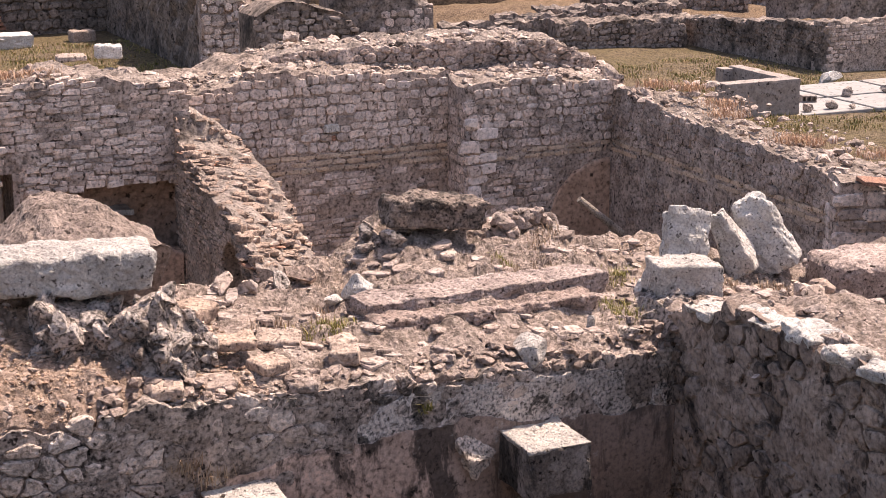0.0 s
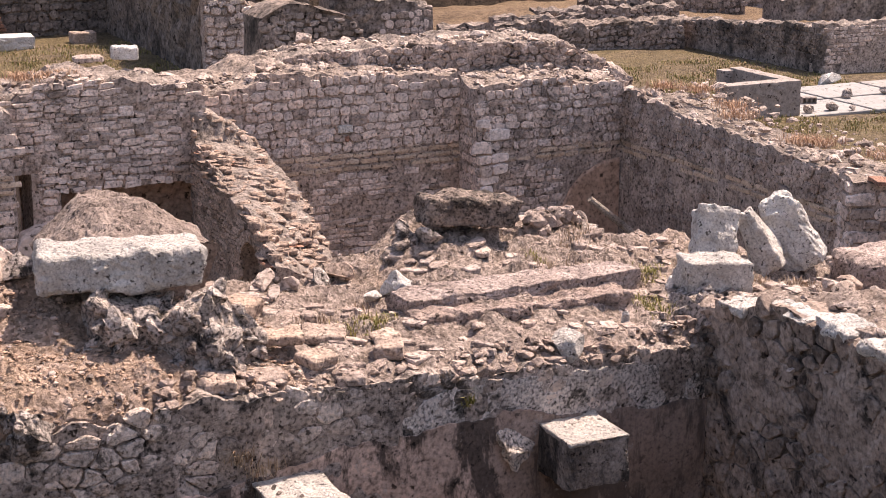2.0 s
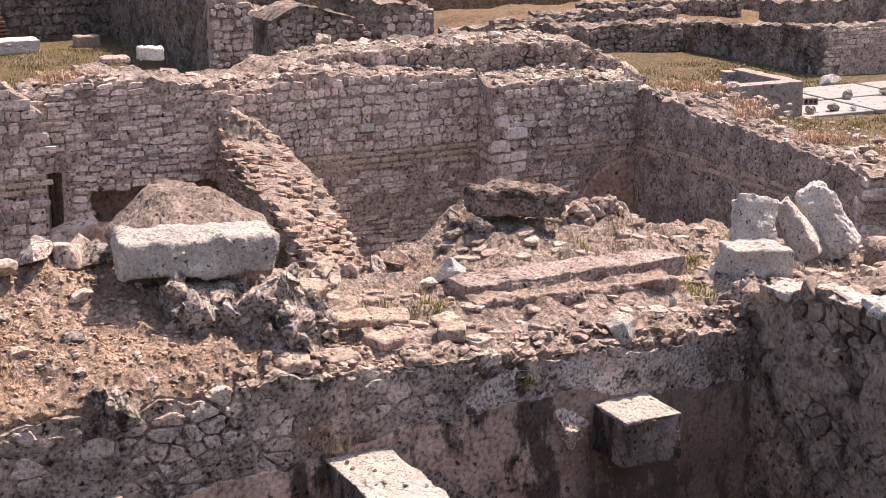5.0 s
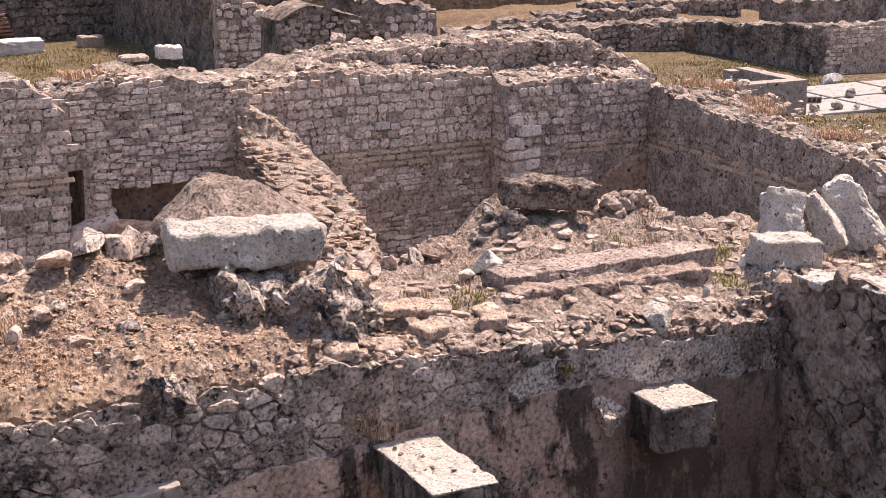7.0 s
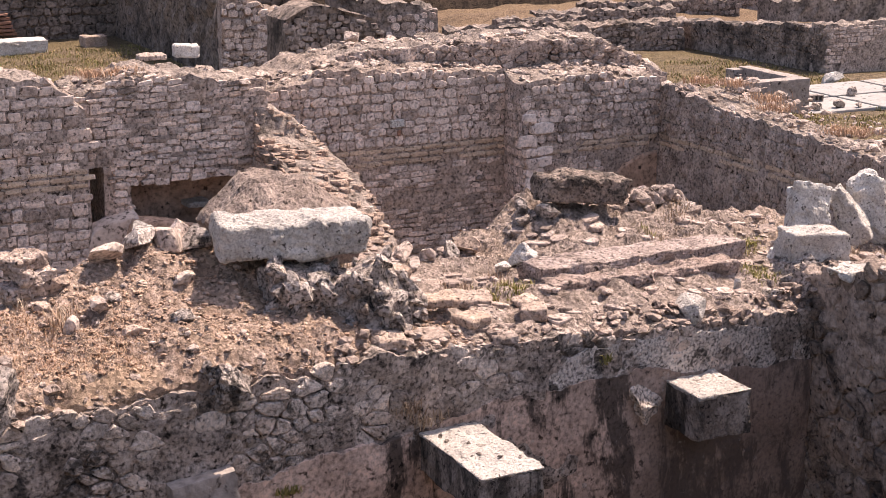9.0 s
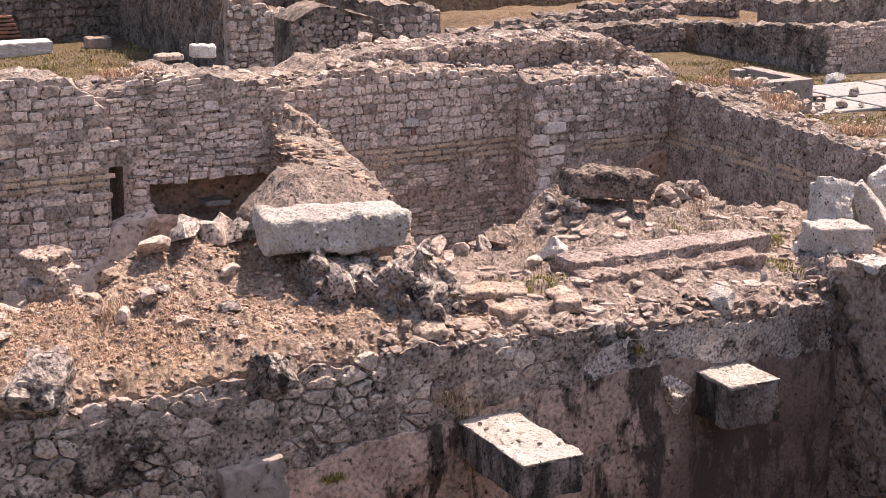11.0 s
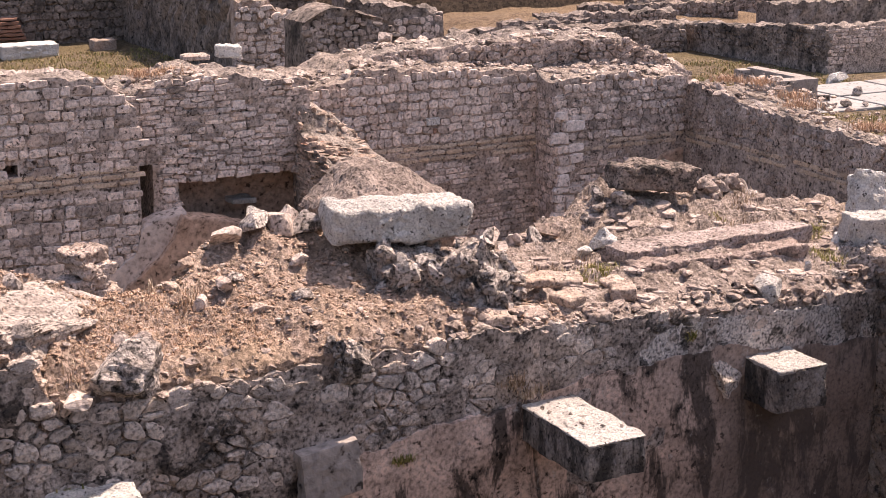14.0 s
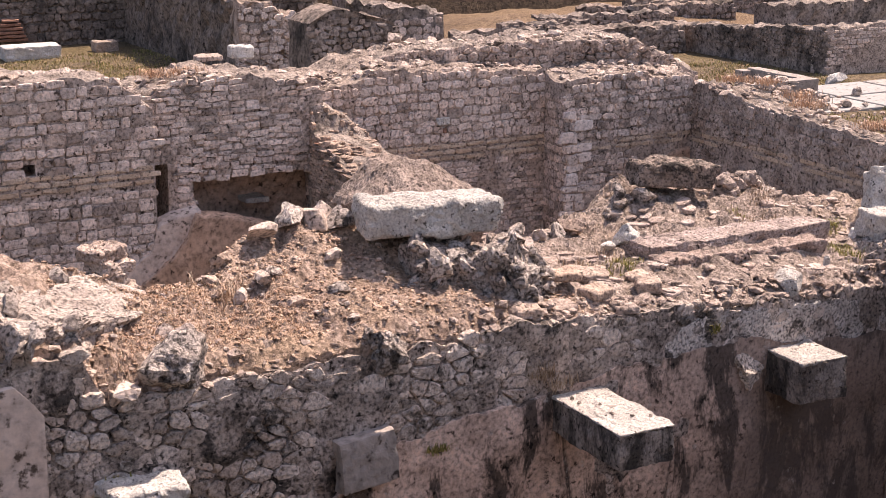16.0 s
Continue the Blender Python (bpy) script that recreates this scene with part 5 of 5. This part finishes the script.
def concrete_box():
    root = thing("concrete_box", "low L-shaped grey concrete box on the ground", "concrete block", at=(27.3, 37.2, -3.98))
    dressed("front_wall", "", (-0.05, -0.55, 0), (2.6, 0.5, 1.1), 201, CONCRETE, (0, 0, 0), 0.03, 0.01, parent=root)
    dressed("side_wall", "", (1.05, 0.95, 0), (0.45, 2.5, 1.1), 202, CONCRETE, (0, 0, 0), 0.03, 0.01, parent=root)
    dressed("back_wall", "", (0.65, 2.15, 0), (0.4, 0.4, 1.05), 203, CONCRETE, (0, 0, 0), 0.03, 0.01, parent=root)


concrete_box()


def cover_boards():
    root = thing("cover_platform", "low platform of white cover boards with dark joints", "platform", at=(0, 0, 0))
    bm = bmesh.new()
    bmesh.ops.create_cube(bm, size=1.0, matrix=Matrix.Translation((34.2, 38.55, -4.12)) @ Matrix.Diagonal((11.6, 4.7, 0.2, 1)))
    part("base", bm, JOINT, root, "dark base frame")
    for i in range(4):
        for j in range(2):
            bm = bmesh.new()
            bmesh.ops.create_cube(bm, size=1.0, matrix=Matrix.Translation((29.75 + 2.9 * i + 0.05, 37.35 + 2.3 * j, -3.98)) @ Matrix.Diagonal((2.75, 2.1, 0.1, 1)))
            bmesh.ops.bevel(bm, geom=bm.edges[:], offset=0.02, segments=1, affect="EDGES")
            part("board", bm, SHEET, root)


cover_boards()
for x, y, s, seed in ((31.8, 38.25, 0.38, 211), (29.05, 36.6, 0.3, 212), (29.95, 36.7, 0.34, 213), (30.5, 36.45, 0.22, 214), (33.3, 38.35, 0.3, 215)):
    rock("rock", "dark stone weighing down the cover boards", (x, y, -3.95), (s, s, s * 0.85), seed, DARKROCK, seed * 31 % 360, group="stones on the boards", level=2)
rock("rock", "white boulder beside the cover boards", (33.4, 41.2, -4.1), (1.0, 0.6, 0.5), 216, LIME, level=2)


def hollow_block():
    bm = bmesh.new()
    for dx in (-0.22, -0.075, 0.075, 0.22):
        bmesh.ops.create_cube(bm, size=1.0, matrix=Matrix.Translation((dx, 0, 0.1)) @ Matrix.Diagonal((0.03, 0.2, 0.2, 1)))
    for dz in (0.015, 0.185):
        bmesh.ops.create_cube(bm, size=1.0, matrix=Matrix.Translation((0, 0, dz)) @ Matrix.Diagonal((0.47, 0.204, 0.03, 1)))
    bmesh.ops.create_cube(bm, size=1.0, matrix=Matrix.Translation((0, 0.09, 0.1)) @ Matrix.Diagonal((0.46, 0.02, 0.19, 1)))
    ob = part("hollow_block", bm, CONCRETE)
    ob.matrix_basis = pose(30.1, 38.0, -3.93, 0, 0, -20)
    tagged(ob, "grey hollow concrete building block on the boards", "concrete block")


hollow_block()
dressed("stone_slab", "long pale stone slab on grass", (10.2, 61.5, -4.0), (2.2, 1.2, 0.55), 221, LIME, (0, 0, 0), 0.06, 0.02, "stone slab")
dressed("stone_cube", "low grey stone block on grass", (13.5, 62.6, -4.2), (0.95, 0.7, 0.6), 222, PINKROCK, (0, 0, 5), 0.05, 0.02)
dressed("white_stone", "small white squared stone on the wall top", (6.4, 27.0, 0.32), (0.46, 0.3, 0.24), 223, LIME, (0, 3, -6), 0.04, 0.012)
dressed("flat_ledge_stone", "flat grey stone on the wall top", (5.75, 27.0, 0.32), (0.5, 0.3, 0.1), 224, LOOSE, (0, 0, 0), 0.03, 0.012)
dressed("hanging_stone", "white stone jutting from the collapsed wall", (17.6, 50.0, -2.0), (1.1, 0.6, 0.42), 225, LIME, (0, 10, 0), 0.1, 0.03)
dressed("threshold_slab", "pale threshold slab before a far wall", (25.1, 55.6, -3.95), (2.1, 0.8, 0.3), 226, LIME, (0, 0, -8), 0.04, 0.02, "stone slab")
rock("rock", "grey boulder on the thick wall", (10.2, 28.2, 0.2), (0.36, 0.3, 0.26), 227, LOOSE)
for k in range(6):
    dressed("tile", "weathered red roof tile stacked in a pile", (10.3 + 0.05 * (k % 2), 65.6, -3.75 + 0.16 * k), (1.3 - 0.12 * k, 0.7, 0.11), 231 + k, TILE, (0, 0, 4 * (-1) ** k), 0.02, 0.02, "roof tile", "stack of tiles", cuts=5)


def far_z(x, y):
    return far_ground(x, y)


def mound():
    nx, ny = 90, 40
    gx, gy = [a.ravel() for a in np.meshgrid(np.linspace(26, 48, nx), np.linspace(56, 70, ny), indexing="ij")]
    p = np.stack([gx, gy, np.zeros_like(gx)], 1)
    z = FLOOR - 0.3 + 0.75 * np.exp(-((gx - 31) / 3.0) ** 2 - ((gy - 61) / 3.0) ** 2) + 0.5 * np.exp(-((gx - 38) / 6) ** 2 - ((gy - 64) / 4.0) ** 2) + 0.12 * fractal(p, 0.6, 4, 6)
    ob = obj("spoil_mound", np.stack([gx, gy, z], 1), grid_faces(nx, ny), SOIL_FAR, smooth=True)
    tagged(ob, "low mound of bare tan earth with dry grass", "earth mound", kind="structure")


SOIL_FAR = earth("tan_spoil", (0.09, 0.06, 0.04), (0.22, 0.155, 0.105), (0.2, 0.14, 0.09), 0.5, 0.5)
mound()
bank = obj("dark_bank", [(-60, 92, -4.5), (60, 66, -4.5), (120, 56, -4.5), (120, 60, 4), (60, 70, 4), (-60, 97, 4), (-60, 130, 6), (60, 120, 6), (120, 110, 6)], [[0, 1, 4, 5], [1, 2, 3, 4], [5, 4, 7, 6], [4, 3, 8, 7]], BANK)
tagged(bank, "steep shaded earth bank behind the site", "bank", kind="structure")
rng = np.random.default_rng(8)
weeds = np.concatenate([tufts(rng, 160, 40, (5, 16, 52, 62), 0.3, far_z), tufts(rng, 160, 40, (24, 36, 41.5, 50), 0.3, far_z), tufts(rng, 60, 40, (26, 36, 33.5, 36.2), 0.25, far_z)])
grass("far_grass", "sparse green and dry grass on the site floor", weeds, 0.12, WEED, 4, 0.9, 0.014)
top_dry = []
for x, y, z in ((16.3, 22.8, -0.62), (16.1, 22.3, -0.7), (16.0, 20.4, -0.8), (16.2, 20.1, -0.8), (15.9, 24.3, -0.45), (16.4, 24.0, -0.5), (16.6, 19.0, -0.85), (5.0, 26.2, 0.22), (4.4, 26.0, 0.25)):
    a = rng.normal(0, 0.17, (260, 2))
    top_dry.append(np.stack([x + a[:, 0], y + a[:, 1], np.full(260, z)], 1))
grass("wall_top_grass", "dry reddish grass growing on the wall tops", np.concatenate(top_dry), 0.15, RUSSET, 6, 1.2, 0.006)
